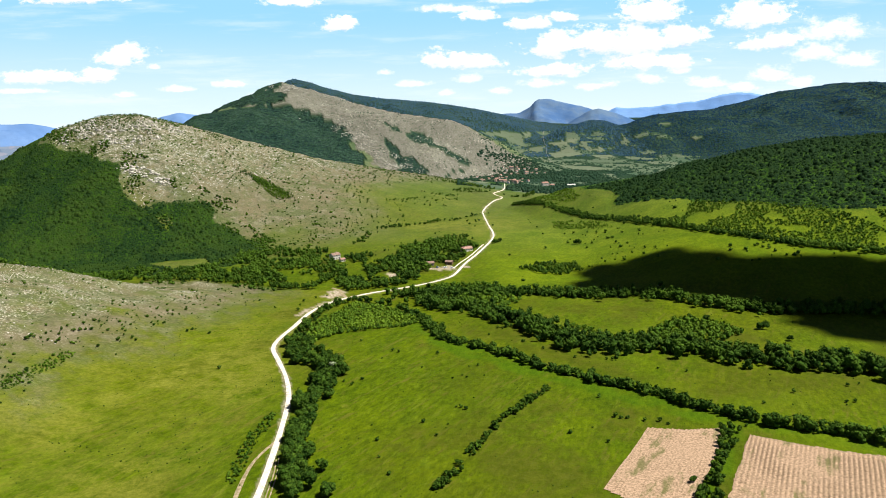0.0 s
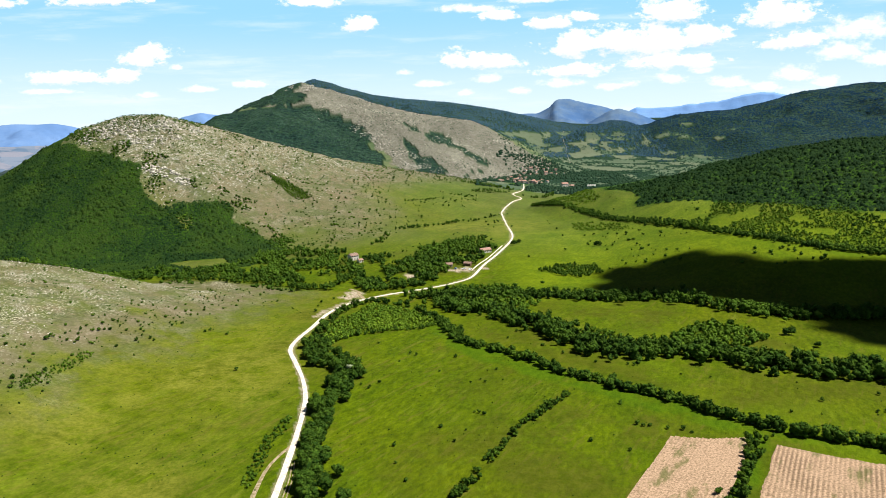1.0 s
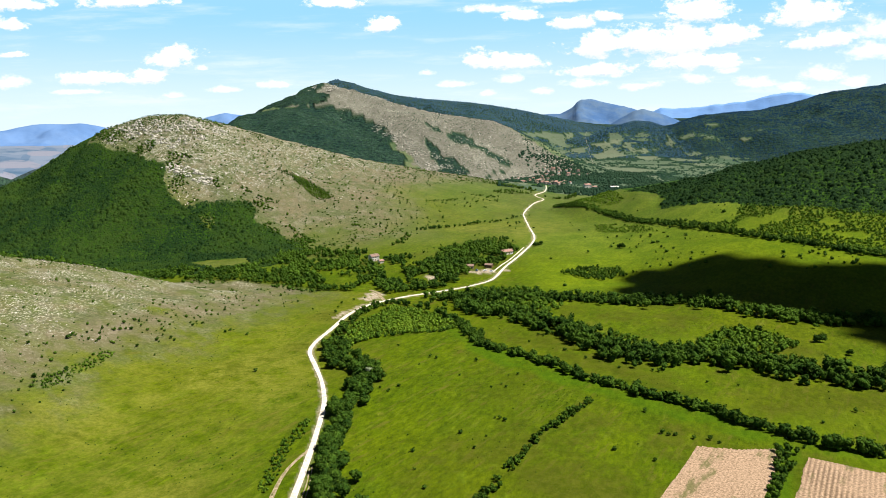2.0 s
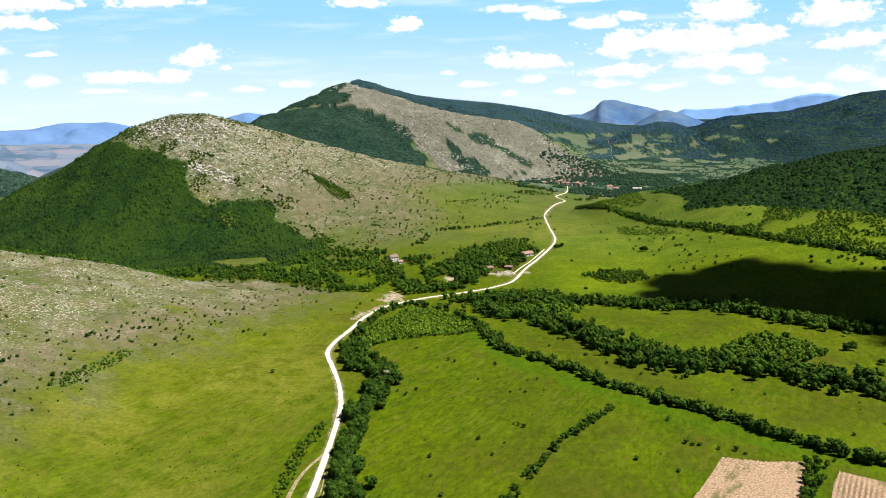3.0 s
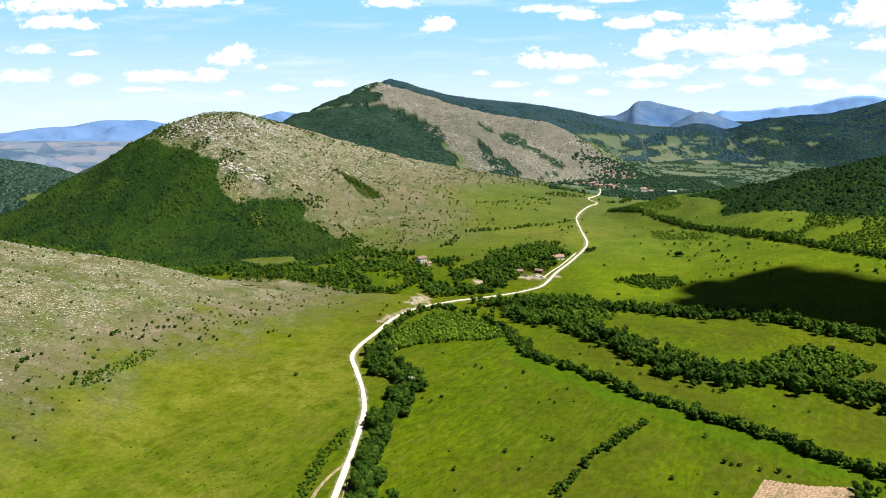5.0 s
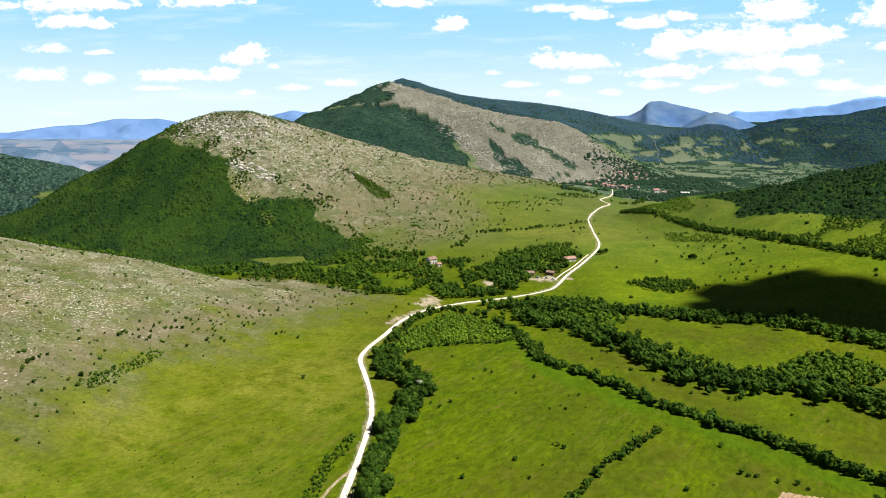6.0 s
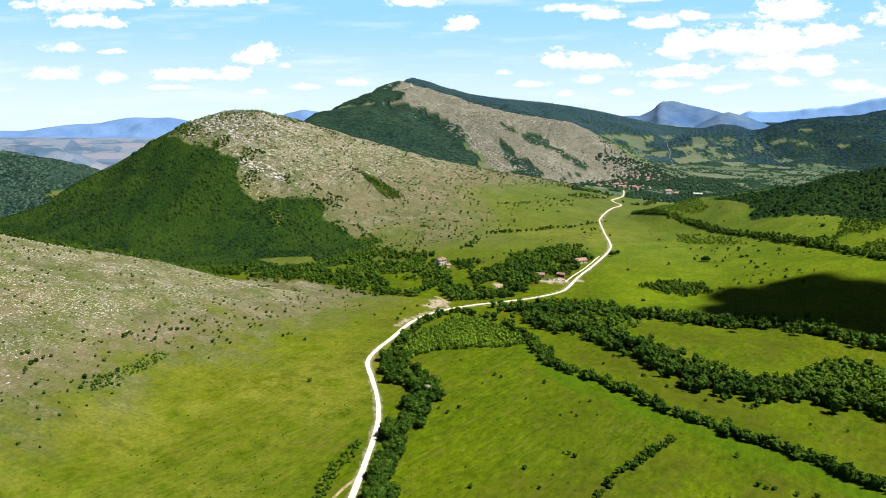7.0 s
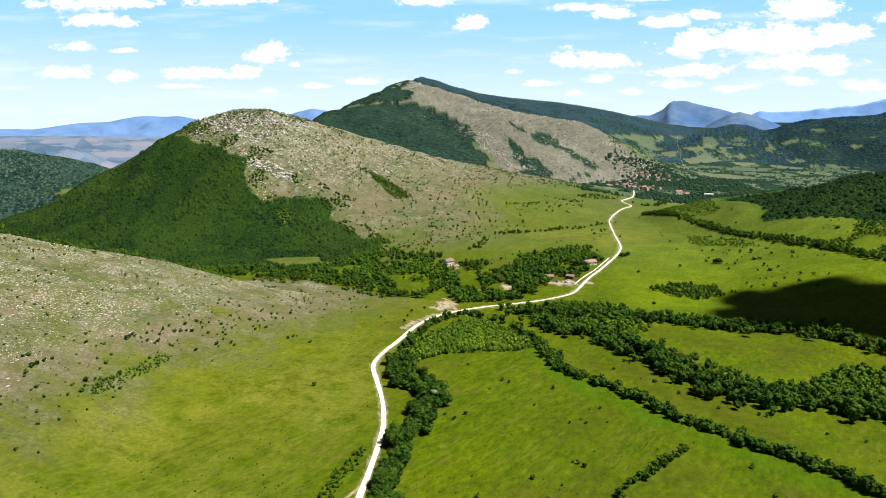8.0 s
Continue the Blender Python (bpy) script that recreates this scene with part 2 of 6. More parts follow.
def ground_colour(tree, p):
    fine, mid, small = speckle(tree, 1.8, p, 6, 0.75), speckle(tree, 30, p, 5, 0.65), speckle(tree, 6.5, p, 5, 0.65)
    colour = meadow_colour(tree, p)
    colour = blend(tree, calc(tree, "MULTIPLY", trait(tree, "yellow"), ramp(tree, speckle(tree, 13, p, 8, 0.78), 0.34, 0.60)), colour, blend(tree, ramp(tree, fine, 0.35, 0.65), (0.088, 0.102, 0.010), (0.146, 0.148, 0.018)))
    # Far grass and fields are greyed: distance haze put into the colour.
    colour = blend(tree, trait(tree, "vale"), colour, blend(tree, ramp(tree, mid, 0.35, 0.65), (0.050, 0.078, 0.036), (0.100, 0.118, 0.054)))
    fields = blend(tree, trait(tree, "field"), (0.042, 0.072, 0.044), (0.108, 0.124, 0.080))
    fields = blend(tree, calc(tree, "MULTIPLY", ramp(tree, speckle(tree, 22, p, 5, 0.7), 0.52, 0.66), 0.5), fields, (0.050, 0.074, 0.030))
    colour = blend(tree, trait(tree, "tilled"), colour, fields)
    straw = blend(tree, ramp(tree, mid, 0.40, 0.64), (0.070, 0.079, 0.036), (0.110, 0.094, 0.058))
    straw = blend(tree, ramp(tree, speckle(tree, 16, p, 5, 0.65), 0.50, 0.64), straw, (0.130, 0.121, 0.086))
    straw = blend(tree, calc(tree, "MULTIPLY", ramp(tree, small, 0.52, 0.62), 0.5), straw, (0.046, 0.058, 0.016))
    straw = blend(tree, ramp(tree, fine, 0.30, 0.70), blend(tree, 1.0, straw, (0.56, 0.58, 0.54), "MULTIPLY"), blend(tree, 1.0, straw, (1.48, 1.46, 1.36), "MULTIPLY"))
    heath = blend(tree, ramp(tree, speckle(tree, 12, p, 6, 0.75), 0.40, 0.62), (0.096, 0.086, 0.046), (0.144, 0.119, 0.078))
    heath = blend(tree, calc(tree, "MULTIPLY", ramp(tree, speckle(tree, 3.2, p, 5, 0.75), 0.50, 0.62), 0.6), heath, (0.060, 0.066, 0.022))
    straw = blend(tree, calc(tree, "MULTIPLY", trait(tree, "heath"), 0.9), straw, heath)
    colour = blend(tree, trait(tree, "dry"), colour, straw)
    scree = blend(tree, ramp(tree, small, 0.38, 0.62), (0.074, 0.076, 0.060), (0.128, 0.120, 0.104))
    colour = blend(tree, calc(tree, "MULTIPLY", trait(tree, "crag"), 0.85), colour, scree)
    stones = calc(tree, "MULTIPLY", ramp(tree, speckle(tree, 1.5, p, 5, 0.8), 0.53, 0.60), trait(tree, "stone"))
    stones = calc(tree, "MULTIPLY", stones, ramp(tree, speckle(tree, 24, p, 5, 0.7), 0.42, 0.58))
    colour = blend(tree, stones, colour, (0.360, 0.345, 0.270))
    slabs = calc(tree, "MULTIPLY", ramp(tree, speckle(tree, 5.0, p, 6, 0.8), 0.55, 0.60), trait(tree, "slab"))
    colour = blend(tree, slabs, colour, (0.270, 0.258, 0.232))
    tufts = calc(tree, "MULTIPLY", ramp(tree, speckle(tree, 7.0, p, 6, 0.8), 0.46, 0.40), trait(tree, "slab"))
    colour = blend(tree, calc(tree, "MULTIPLY", tufts, 0.8), colour, (0.030, 0.046, 0.012))
    leaf = blend(tree, ramp(tree, small, 0.35, 0.65), (0.014, 0.040, 0.004), (0.028, 0.064, 0.006))
    colour = blend(tree, trait(tree, "wood"), colour, leaf)
    # Far wooded ground: distance haze put into a bluer colour.
    firs = blend(tree, ramp(tree, speckle(tree, 90, p, 9, 0.85), 0.40, 0.60), (0.008, 0.022, 0.018), (0.018, 0.038, 0.027))
    firs = blend(tree, ramp(tree, speckle(tree, 9, p, 4, 0.7), 0.38, 0.62), blend(tree, 1.0, firs, (0.5, 0.52, 0.6), "MULTIPLY"), blend(tree, 1.0, firs, (1.5, 1.45, 1.3), "MULTIPLY"))
    colour = blend(tree, trait(tree, "firs"), colour, firs)
    cells = tree.nodes.new("ShaderNodeTexVoronoi")
    cells.inputs["Scale"].default_value = 1 / 115
    tree.links.new(along(tree, p, -40, 3.2), cells.inputs["Vector"])
    tint = tree.nodes.new("ShaderNodeSeparateColor")
    tree.links.new(cells.outputs["Color"], tint.inputs[0])
    # Lowland fields are blued: distance haze put into the base colour.
    hazed_plain = blend(tree, ramp(tree, tint.outputs[0], 0.1, 0.9), (0.078, 0.118, 0.180), (0.128, 0.158, 0.212))
    hazed_plain = blend(tree, ramp(tree, tint.outputs[1], 0.70, 0.86), hazed_plain, (0.160, 0.168, 0.212))
    hazed_plain = blend(tree, ramp(tree, speckle(tree, 300, p, 6, 0.65), 0.50, 0.62), hazed_plain, (0.052, 0.094, 0.150))
    colour = blend(tree, trait(tree, "lowland"), colour, hazed_plain)
    bare = blend(tree, ramp(tree, fine, 0.4, 0.62), (0.180, 0.140, 0.090), (0.380, 0.330, 0.260))
    colour = blend(tree, trait(tree, "bare"), colour, bare)
    return colour


def leaf_colour(dark, bright, pale):
    def build(tree, p):
        tone = trait(tree, "tone")
        c = blend(tree, tone, dark, bright)
        c = blend(tree, calc(tree, "MULTIPLY", ramp(tree, speckle(tree, 1.3, p, 3), 0.45, 0.7), 0.5), c, pale)
        c = blend(tree, calc(tree, "MULTIPLY", ramp(tree, speckle(tree, 0.9, p, 4, 0.7), 0.50, 0.36), 0.6), c, dark)
        return c
    return build


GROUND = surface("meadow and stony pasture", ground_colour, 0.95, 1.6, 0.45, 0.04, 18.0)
LEAVES = surface("broad leaves", leaf_colour((0.015, 0.040, 0.005), (0.054, 0.104, 0.009), (0.090, 0.146, 0.014)), 0.8, 0.8, 0.55, 0.03)
SCRUB = surface("young scrub leaves", leaf_colour((0.044, 0.092, 0.008), (0.116, 0.188, 0.014), (0.150, 0.220, 0.020)), 0.8, specular=0.03)
WOODLAND = surface("woodland canopy", leaf_colour((0.005, 0.017, 0.005), (0.021, 0.042, 0.006), (0.030, 0.056, 0.008)), 0.8, specular=0.03)
# Distance haze is put into the next four leaf colours.
FAR_WOODS = surface("far conifers, shade and haze in colour", leaf_colour((0.004, 0.014, 0.031), (0.010, 0.026, 0.048), (0.013, 0.032, 0.052)), 0.9, specular=0.0)
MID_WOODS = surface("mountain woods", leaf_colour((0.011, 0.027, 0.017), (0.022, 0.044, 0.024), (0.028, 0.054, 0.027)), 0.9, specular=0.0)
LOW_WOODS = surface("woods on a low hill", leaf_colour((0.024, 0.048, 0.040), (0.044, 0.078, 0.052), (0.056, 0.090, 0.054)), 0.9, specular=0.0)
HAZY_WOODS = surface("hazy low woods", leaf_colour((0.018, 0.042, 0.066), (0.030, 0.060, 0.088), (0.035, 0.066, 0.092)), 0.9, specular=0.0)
HILL_SCRUB = surface("hillside scrub leaves", leaf_colour((0.030, 0.070, 0.006), (0.082, 0.142, 0.012), (0.110, 0.176, 0.016)), 0.8, 0.8, 0.5, 0.03)
BLOSSOM = surface("pale flowering leaves", leaf_colour((0.16, 0.20, 0.10), (0.30, 0.32, 0.22), (0.40, 0.42, 0.34)), 0.8, specular=0.03)
BARK = surface("bark", lambda t, p: blend(t, ramp(t, speckle(t, 0.2, p), 0.35, 0.65), (0.05, 0.035, 0.024), (0.12, 0.09, 0.065)), 0.9, 0.1, 0.03)
GRAVEL = surface("pale limestone gravel", lambda t, p: blend(t, ramp(t, speckle(t, 1.6, p, 5, 0.7), 0.3, 0.6), (0.34, 0.290, 0.220), (0.60, 0.545, 0.46)), 0.95, 0.4, 0.05)


def stubble_colour(tree, p):
    straw = blend(tree, ramp(tree, speckle(tree, 0.9, p, 5, 0.75), 0.36, 0.60), (0.150, 0.100, 0.058), (0.350, 0.240, 0.158))
    straw = blend(tree, calc(tree, "MULTIPLY", trait(tree, "furrow"), 0.75), straw, (0.075, 0.050, 0.028))
    return blend(tree, calc(tree, "MULTIPLY", ramp(tree, speckle(tree, 9, along(tree, p, 31, 4), 5, 0.7), 0.54, 0.66), 0.8), straw, (0.070, 0.075, 0.018))


SOIL = surface("stubble field", stubble_colour, 0.95, 0.4, 0.05)
CLOUD = surface("white cloud", lambda t, p: (0.85, 0.85, 0.86), 1.0)
PAINT_WHITE = surface("white car paint", lambda t, p: (0.75, 0.76, 0.78), 0.3, specular=0.5)
PAINT_BLUE = surface("blue car paint", lambda t, p: (0.08, 0.16, 0.35), 0.3, specular=0.5)
RUBBER = surface("black rubber", lambda t, p: (0.015, 0.015, 0.016), 0.8)
ROCK = surface("grey limestone", lambda t, p: blend(t, ramp(t, speckle(t, 1.5, p, 5, 0.7), 0.35, 0.62), (0.18, 0.165, 0.135), (0.44, 0.415, 0.36)), 0.9, 0.7, 0.3)
PLASTER = surface("weathered white plaster", lambda t, p: blend(t, ramp(t, speckle(t, 1.5, p), 0.35, 0.7), (0.44, 0.41, 0.36), (0.66, 0.64, 0.60)), 0.9)
STONEWALL = surface("rubble stone wall", lambda t, p: blend(t, ramp(t, speckle(t, 0.6, p), 0.35, 0.65), (0.28, 0.23, 0.18), (0.48, 0.42, 0.35)), 0.9)
ROOFTILE = surface("clay roof tiles", lambda t, p: blend(t, ramp(t, speckle(t, 0.9, p), 0.35, 0.65), (0.200, 0.115, 0.092), (0.330, 0.205, 0.165)), 0.9, specular=0.02)
DARKROOF = surface("old brown roof tiles", lambda t, p: blend(t, ramp(t, speckle(t, 0.9, p), 0.35, 0.65), (0.140, 0.092, 0.072), (0.240, 0.165, 0.132)), 0.9, specular=0.02)
GLASS = surface("dark window glass", lambda t, p: (0.02, 0.025, 0.03), 0.1, specular=0.5)
TIMBER = surface("brown timber", lambda t, p: blend(t, ramp(t, speckle(t, 0.4, p), 0.35, 0.65), (0.07, 0.04, 0.022), (0.15, 0.09, 0.05)), 0.8)


# Noise-mixed ridge colours; those passed in already hold distance haze.
def hazed_ridge(name, low, high, stone, bare=0.22):
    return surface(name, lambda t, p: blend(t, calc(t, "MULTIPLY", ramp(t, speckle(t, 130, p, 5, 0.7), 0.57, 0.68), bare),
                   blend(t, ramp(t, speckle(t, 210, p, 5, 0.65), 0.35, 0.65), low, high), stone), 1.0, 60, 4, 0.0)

# ---- relief ----
def step(v, lo, hi):
    s = np.clip((np.asarray(v, float) - lo) / (hi - lo), 0, 1)
    return s * s * (3 - 2 * s)


def grain(x, y, size, seed=0):
    """Smooth value noise from -1 to 1."""
    u, v = np.asarray(x, float) / size + 37.3 * seed, np.asarray(y, float) / size - 11.7 * seed
    i, j = np.floor(u), np.floor(v)
    a, b = u - i, v - j
    a, b = a * a * (3 - 2 * a), b * b * (3 - 2 * b)

    def dot(p, q):
        w = np.sin(p * 127.1 + q * 311.7 + seed * 74.7) * 43758.5453
        return 2 * (w - np.floor(w)) - 1

    low = dot(i, j) * (1 - a) + dot(i + 1, j) * a
    high = dot(i, j + 1) * (1 - a) + dot(i + 1, j + 1) * a
    return low * (1 - b) + high * b


def rough(x, y, size, octaves=4, seed=0):
    return sum(grain(x, y, size / 2**k, seed + k) / 2**k for k in range(octaves)) / 1.6


# Crests: x, y, height, reach on the valley side, reach behind; then how rounded the slope is (0 straight, 1 rounded) and its gullies.
CRESTS = {
    "dome_hill": (0.25, 0.07, [(-860, 850, -42, 200, 200), (-772, 880, -17, 230, 260), (-721, 900, 14, 260, 300), (-655, 940, 66, 290, 320), (-590, 978, 113, 310, 350),
                               (-553, 992, 135, 320, 350), (-496, 1012, 153, 330, 350), (-455, 1032, 154, 330, 350), (-404, 1070, 139, 325, 350), (-315, 1120, 110, 320, 330),
                               (-216, 1180, 78, 320, 300), (-88, 1300, 45, 330, 260), (22, 1420, 17, 300, 200), (110, 1520, 2, 200, 150)]),
    "rock_mountain": (0.2, 0.13, [(-720, 2180, 110, 500, 300), (-675, 2240, 165, 640, 300), (-657, 2250, 196, 680, 350), (-635, 2250, 220, 720, 400), (-614, 2250, 235, 740, 450), (-573, 2250, 258, 760, 500),
                                  (-541, 2250, 270, 780, 500), (-514, 2250, 276, 790, 500), (-480, 2250, 267, 790, 500), (-446, 2240, 256, 780, 500), (-315, 2150, 214, 720, 450), (-134, 2050, 168, 620, 400),
                                  (20, 1980, 143, 520, 350), (96, 1920, 100, 400, 300), (160, 1850, 50, 250, 250), (215, 1800, 20, 150, 200)]),
    "rock_shoulder": (0.35, 0.10, [(-1250, 1950, 40, 400, 400), (-900, 1960, 84, 500, 400), (-760, 1990, 126, 560, 300), (-700, 2000, 150, 600, 260), (-672, 2000, 154, 610, 240), (-655, 2000, 172, 620, 240), (-640, 2000, 182, 620, 240),
                                   (-615, 2000, 187, 620, 240), (-583, 2000, 191, 620, 240), (-547, 2010, 192, 610, 240), (-500, 2040, 190, 600, 240)]),
    "back_mountain": (0.3, 0.1, [(-1100, 3000, 40, 500, 600), (-1000, 3000, 95, 700, 700), (-828, 3000, 205, 900, 800), (-740, 3000, 275, 900, 800), (-668, 3000, 312, 900, 800), (-626, 3000, 337, 900, 800), (-568, 3000, 322, 900, 800), (-496, 3000, 298, 900, 800), (-373, 3000, 265, 900, 800),
                                 (-243, 3000, 245, 850, 700), (-48, 3050, 229, 700, 600), (129, 3100, 202, 600, 600), (316, 3200, 160, 500, 500), (489, 3300, 129, 400, 500), (700, 3500, 120, 400, 400)]),
    "dark_mountain": (0.3, 0.14, [(430, 2950, 75, 250, 400), (490, 2900, 90, 300, 400), (611, 2800, 139, 420, 500), (712, 2700, 110, 420, 500), (822, 2700, 137, 600, 600), (932, 2700, 161, 800, 700),
                                  (1085, 2750, 170, 1000, 700), (1240, 2800, 202, 1100, 700), (1446, 2850, 245, 1200, 700), (1659, 2900, 267, 1200, 700),
                                  (1867, 2900, 272, 1200, 700), (2300, 2700, 250, 1200, 700), (2900, 2400, 200, 900, 700)]),
    "wooded_ridge": (0.8, 0.06, [(170, 1010, 18, 120, 200), (233, 1000, 36, 170, 250), (308, 1000, 50, 230, 300), (382, 980, 72, 310, 350), (448, 950, 90, 350, 380), (510, 920, 101, 360, 400),
                                 (573, 880, 107, 360, 400), (680, 800, 112, 310, 400), (850, 640, 110, 300, 400)]),
    "plain_hill": (0.7, 0.12, [(-2900, 2250, 62, 300, 400), (-2496, 2300, 64, 300, 400), (-2117, 2300, 62, 300, 400), (-1995, 2300, 58, 280, 400), (-1899, 2300, 48, 260, 350), (-1818, 2300, 30, 220, 300), (-1739, 2300, -5, 150, 200)]),
    "low_hill": (0.6, 0.12, [(-2200, 1500, 60, 400, 500), (-1700, 1560, 78, 420, 400), (-1370, 1500, 69, 400, 400), (-1276, 1500, 60, 380, 380), (-1161, 1450, 27, 300, 300), (-1014, 1350, -9, 200, 200)]),
}


def base_height(x, y):
    r = np.hypot(x, y)
    z = -7 * np.exp(-(((y - 620) / 190) ** 2)) * step(x, -420, -200)
    z = z + 29 * step(x, 120, 290) * step(y, 430, 640) * (1 - step(y, 850, 1200))
    z = z + 3e-5 * np.clip(y - 1500, 0, 1900) ** 2 * step(x, -900, -300)
    z = z - 33 * step(-x, 650, 1100) * step(y, 500, 900) - 10 * step(-x, 240, 420) * step(y, 520, 640)
    z = z + 118 * step(r, 2900, 4950) * step(-x, 500, 1200) + 60 * step(r, 4200, 4950) * step(x, -900, -300)
    return z + 0.9 * rough(x, y, 120, 3, 5) * step(r, 60, 400)


def near_slope(x, y):
    """The stony shoulder beside the road: a slope up to the left that breaks off behind its brow."""
    s = -(x + 150) + 14 * rough(x, y, 110, 3, 21)
    z = 0.27 * np.clip(s, 0, None) - 0.13 * np.clip(s - 150, 0, None) - 0.08 * np.clip(s - 420, 0, None) - 0.11 * np.clip(y - 420, 0, None)
    brow = y - (552 + 0.29 * (x + 130)) + 10 * grain(x, y, 60, 4)
    z = z - 0.30 * np.clip(brow, 0, None) + 1.2 * rough(x, y, 45, 3, 8) * step(s, 20, 120)
    return 6 * np.log1p(np.exp(np.clip(z / 6, -20, 30))) * step(s, -30, 60)


def height(x, y):
    """The ground's height over the whole place."""
    x, y = np.asarray(x, float), np.asarray(y, float)
    low = base_height(x, y)
    low = low + near_slope(x, y) * (1 - step(y, 640, 760))
    z, bumps = low.copy(), 0.55 * rough(x, y, 90, 4, 2) + 0.45 * (1 - 2 * np.abs(rough(x, y, 230, 3, 9)))
    for rounded, gullies, line in CRESTS.values():
        best = np.full(x.shape, -1e9)
        for a, b in zip(line[:-1], line[1:]):
            dx, dy = b[0] - a[0], b[1] - a[1]
            along = ((x - a[0]) * dx + (y - a[1]) * dy) / (dx * dx + dy * dy)
            s = np.clip(along, 0, 1)
            ox, oy = x - a[0] - s * dx, y - a[1] - s * dy
            past = np.abs(along - s) * np.hypot(dx, dy)
            far = np.sqrt(ox * ox + oy * oy + 4.0 * past * past)
            side = np.clip(0.5 + (dy * ox - dx * oy) / np.hypot(dx, dy) / 60, 0, 1)
            reach = (a[3] + s * (b[3] - a[3])) * side + (a[4] + s * (b[4] - a[4])) * (1 - side)
            t = np.clip(far / reach, 0, 1)
            shape = (1 - rounded) * (1 - t) ** 1.2 + rounded * (1 - t * t) ** 2
            top = a[2] + s * (b[2] - a[2]) - low
            lift = top * shape * (1 + gullies * bumps * np.clip(4 * t * (1.3 - t), 0, 1) * 2)
            best = np.maximum(best, np.where(t < 1, lift, 0))
        z = np.maximum(z, low + best)
    return z
# ---- end of relief ----

# ---- ground ----


def inside(x, y, outline):
    x, y, hit = np.asarray(x, float), np.asarray(y, float), np.zeros(np.shape(x), bool)
    for (ax, ay), (bx, by) in zip(outline, outline[1:] + outline[:1]):
        if ay != by:
            hit ^= ((ay > y) != (by > y)) & (x < (bx - ax) * (y - ay) / (by - ay) + ax)
    return hit


def near_line(x, y, line):
    """Distance to a line of places."""
    best = np.full(np.shape(x), 1e9)
    for a, b in zip(line[:-1], line[1:]):
        dx, dy = b[0] - a[0], b[1] - a[1]
        s = np.clip(((x - a[0]) * dx + (y - a[1]) * dy) / (dx * dx + dy * dy), 0, 1)
        best = np.minimum(best, np.hypot(x - a[0] - s * dx, y - a[1] - s * dy))
    return best


DOME_WOOD = [(-575, 1010), (-560, 960), (-533, 939), (-495, 929), (-453, 899), (-432, 896), (-418, 893), (-413, 870), (-405, 857), (-383, 836), (-367, 828), (-358, 843), (-347, 859), (-321, 863), (-303, 868), (-286, 831), (-270, 820), (-235, 790), (-205, 745), (-185, 690), (-230, 655), (-330, 600), (-460, 560), (-900, 620), (-1200, 820), (-1000, 1060), (-700, 1060)]
WOOD_CLEARING = [(-306, 687), (-288, 698), (-252, 706), (-236, 676), (-268, 655)]
DOME_SHOULDER = [(-350, 818), (-338, 826), (-327, 816), (-326, 794), (-338, 792)]
ROCK_WOOD = [(-1250, 1900), (-900, 2010), (-700, 2030), (-577, 1992), (-515, 1997), (-458, 1992), (-374, 1979), (-329, 1969), (-285, 1923), (-233, 1821), (-239, 1772), (-204, 1714), (-175, 1640), (-250, 1480), (-600, 1500), (-1100, 1500)]
ROCK_CROWN = [(-700, 2200), (-640, 2060), (-587, 2035), (-515, 1999), (-459, 2016), (-445, 2054), (-500, 2150), (-520, 2190), (-505, 2240), (-540, 2300), (-650, 2300)]
ROCK_STREAK = [(-178, 1821), (-133, 1771), (-79, 1702), (-34, 1624), (-40, 1580), (-95, 1600), (-123, 1712), (-164, 1797)]
ROCK_STRIP = [(-173, 1922), (-114, 1850), (-78, 1860), (-37, 1858), (-18, 1784), (32, 1758), (89, 1736), (60, 1722), (16, 1742), (-36, 1756), (-71, 1815), (-132, 1855)]
RIDGE_WOOD = [(205, 1060), (209, 1012), (229, 948), (237, 882), (257, 822), (293, 786), (320, 742), (355, 717), (420, 665), (560, 560), (900, 400), (1100, 700), (700, 1050), (300, 1150), (215, 1110)]
ROAD = [(-66, 120), (-67, 180), (-68, 221), (-69, 236), (-71, 262), (-74, 290), (-78, 317), (-85, 342), (-95, 368), (-104, 392), (-105, 415), (-102, 442), (-98, 480), (-90, 507), (-77, 526),
        (-59, 543), (-32, 562), (-10, 582), (8, 607), (23, 665), (40, 718), (57, 780), (62, 821), (60, 896), (60, 993), (64, 1025), (72, 1058), (86, 1100), (98, 1120), (101, 1134), (92, 1150), (90, 1170), (100, 1200), (112, 1235), (120, 1290), (128, 1380)]
RIVER_LOW = [(-20, 508), (6, 488), (26, 474), (51, 443), (64, 422), (74, 396), (91, 382), (111, 380), (135, 374), (162, 360), (187, 347), (214, 341), (228, 332), (300, 300), (380, 270)]
RIVER_HIGH = [(-39, 535), (-12, 533), (20, 531), (53, 533), (79, 526), (109, 517), (141, 516), (156, 513), (191, 475), (217, 461), (252, 456), (305, 448), (400, 430)]


def softly(x, y, outline, blur):
    """Share of the surroundings that lie inside the outline."""
    around = [(math.cos(a) * r, math.sin(a) * r) for r in (blur, 0.5 * blur) for a in np.arange(0, 6.28, 0.8)]
    return sum(inside(x + a, y + b, outline).astype(float) for a, b in around) / len(around)


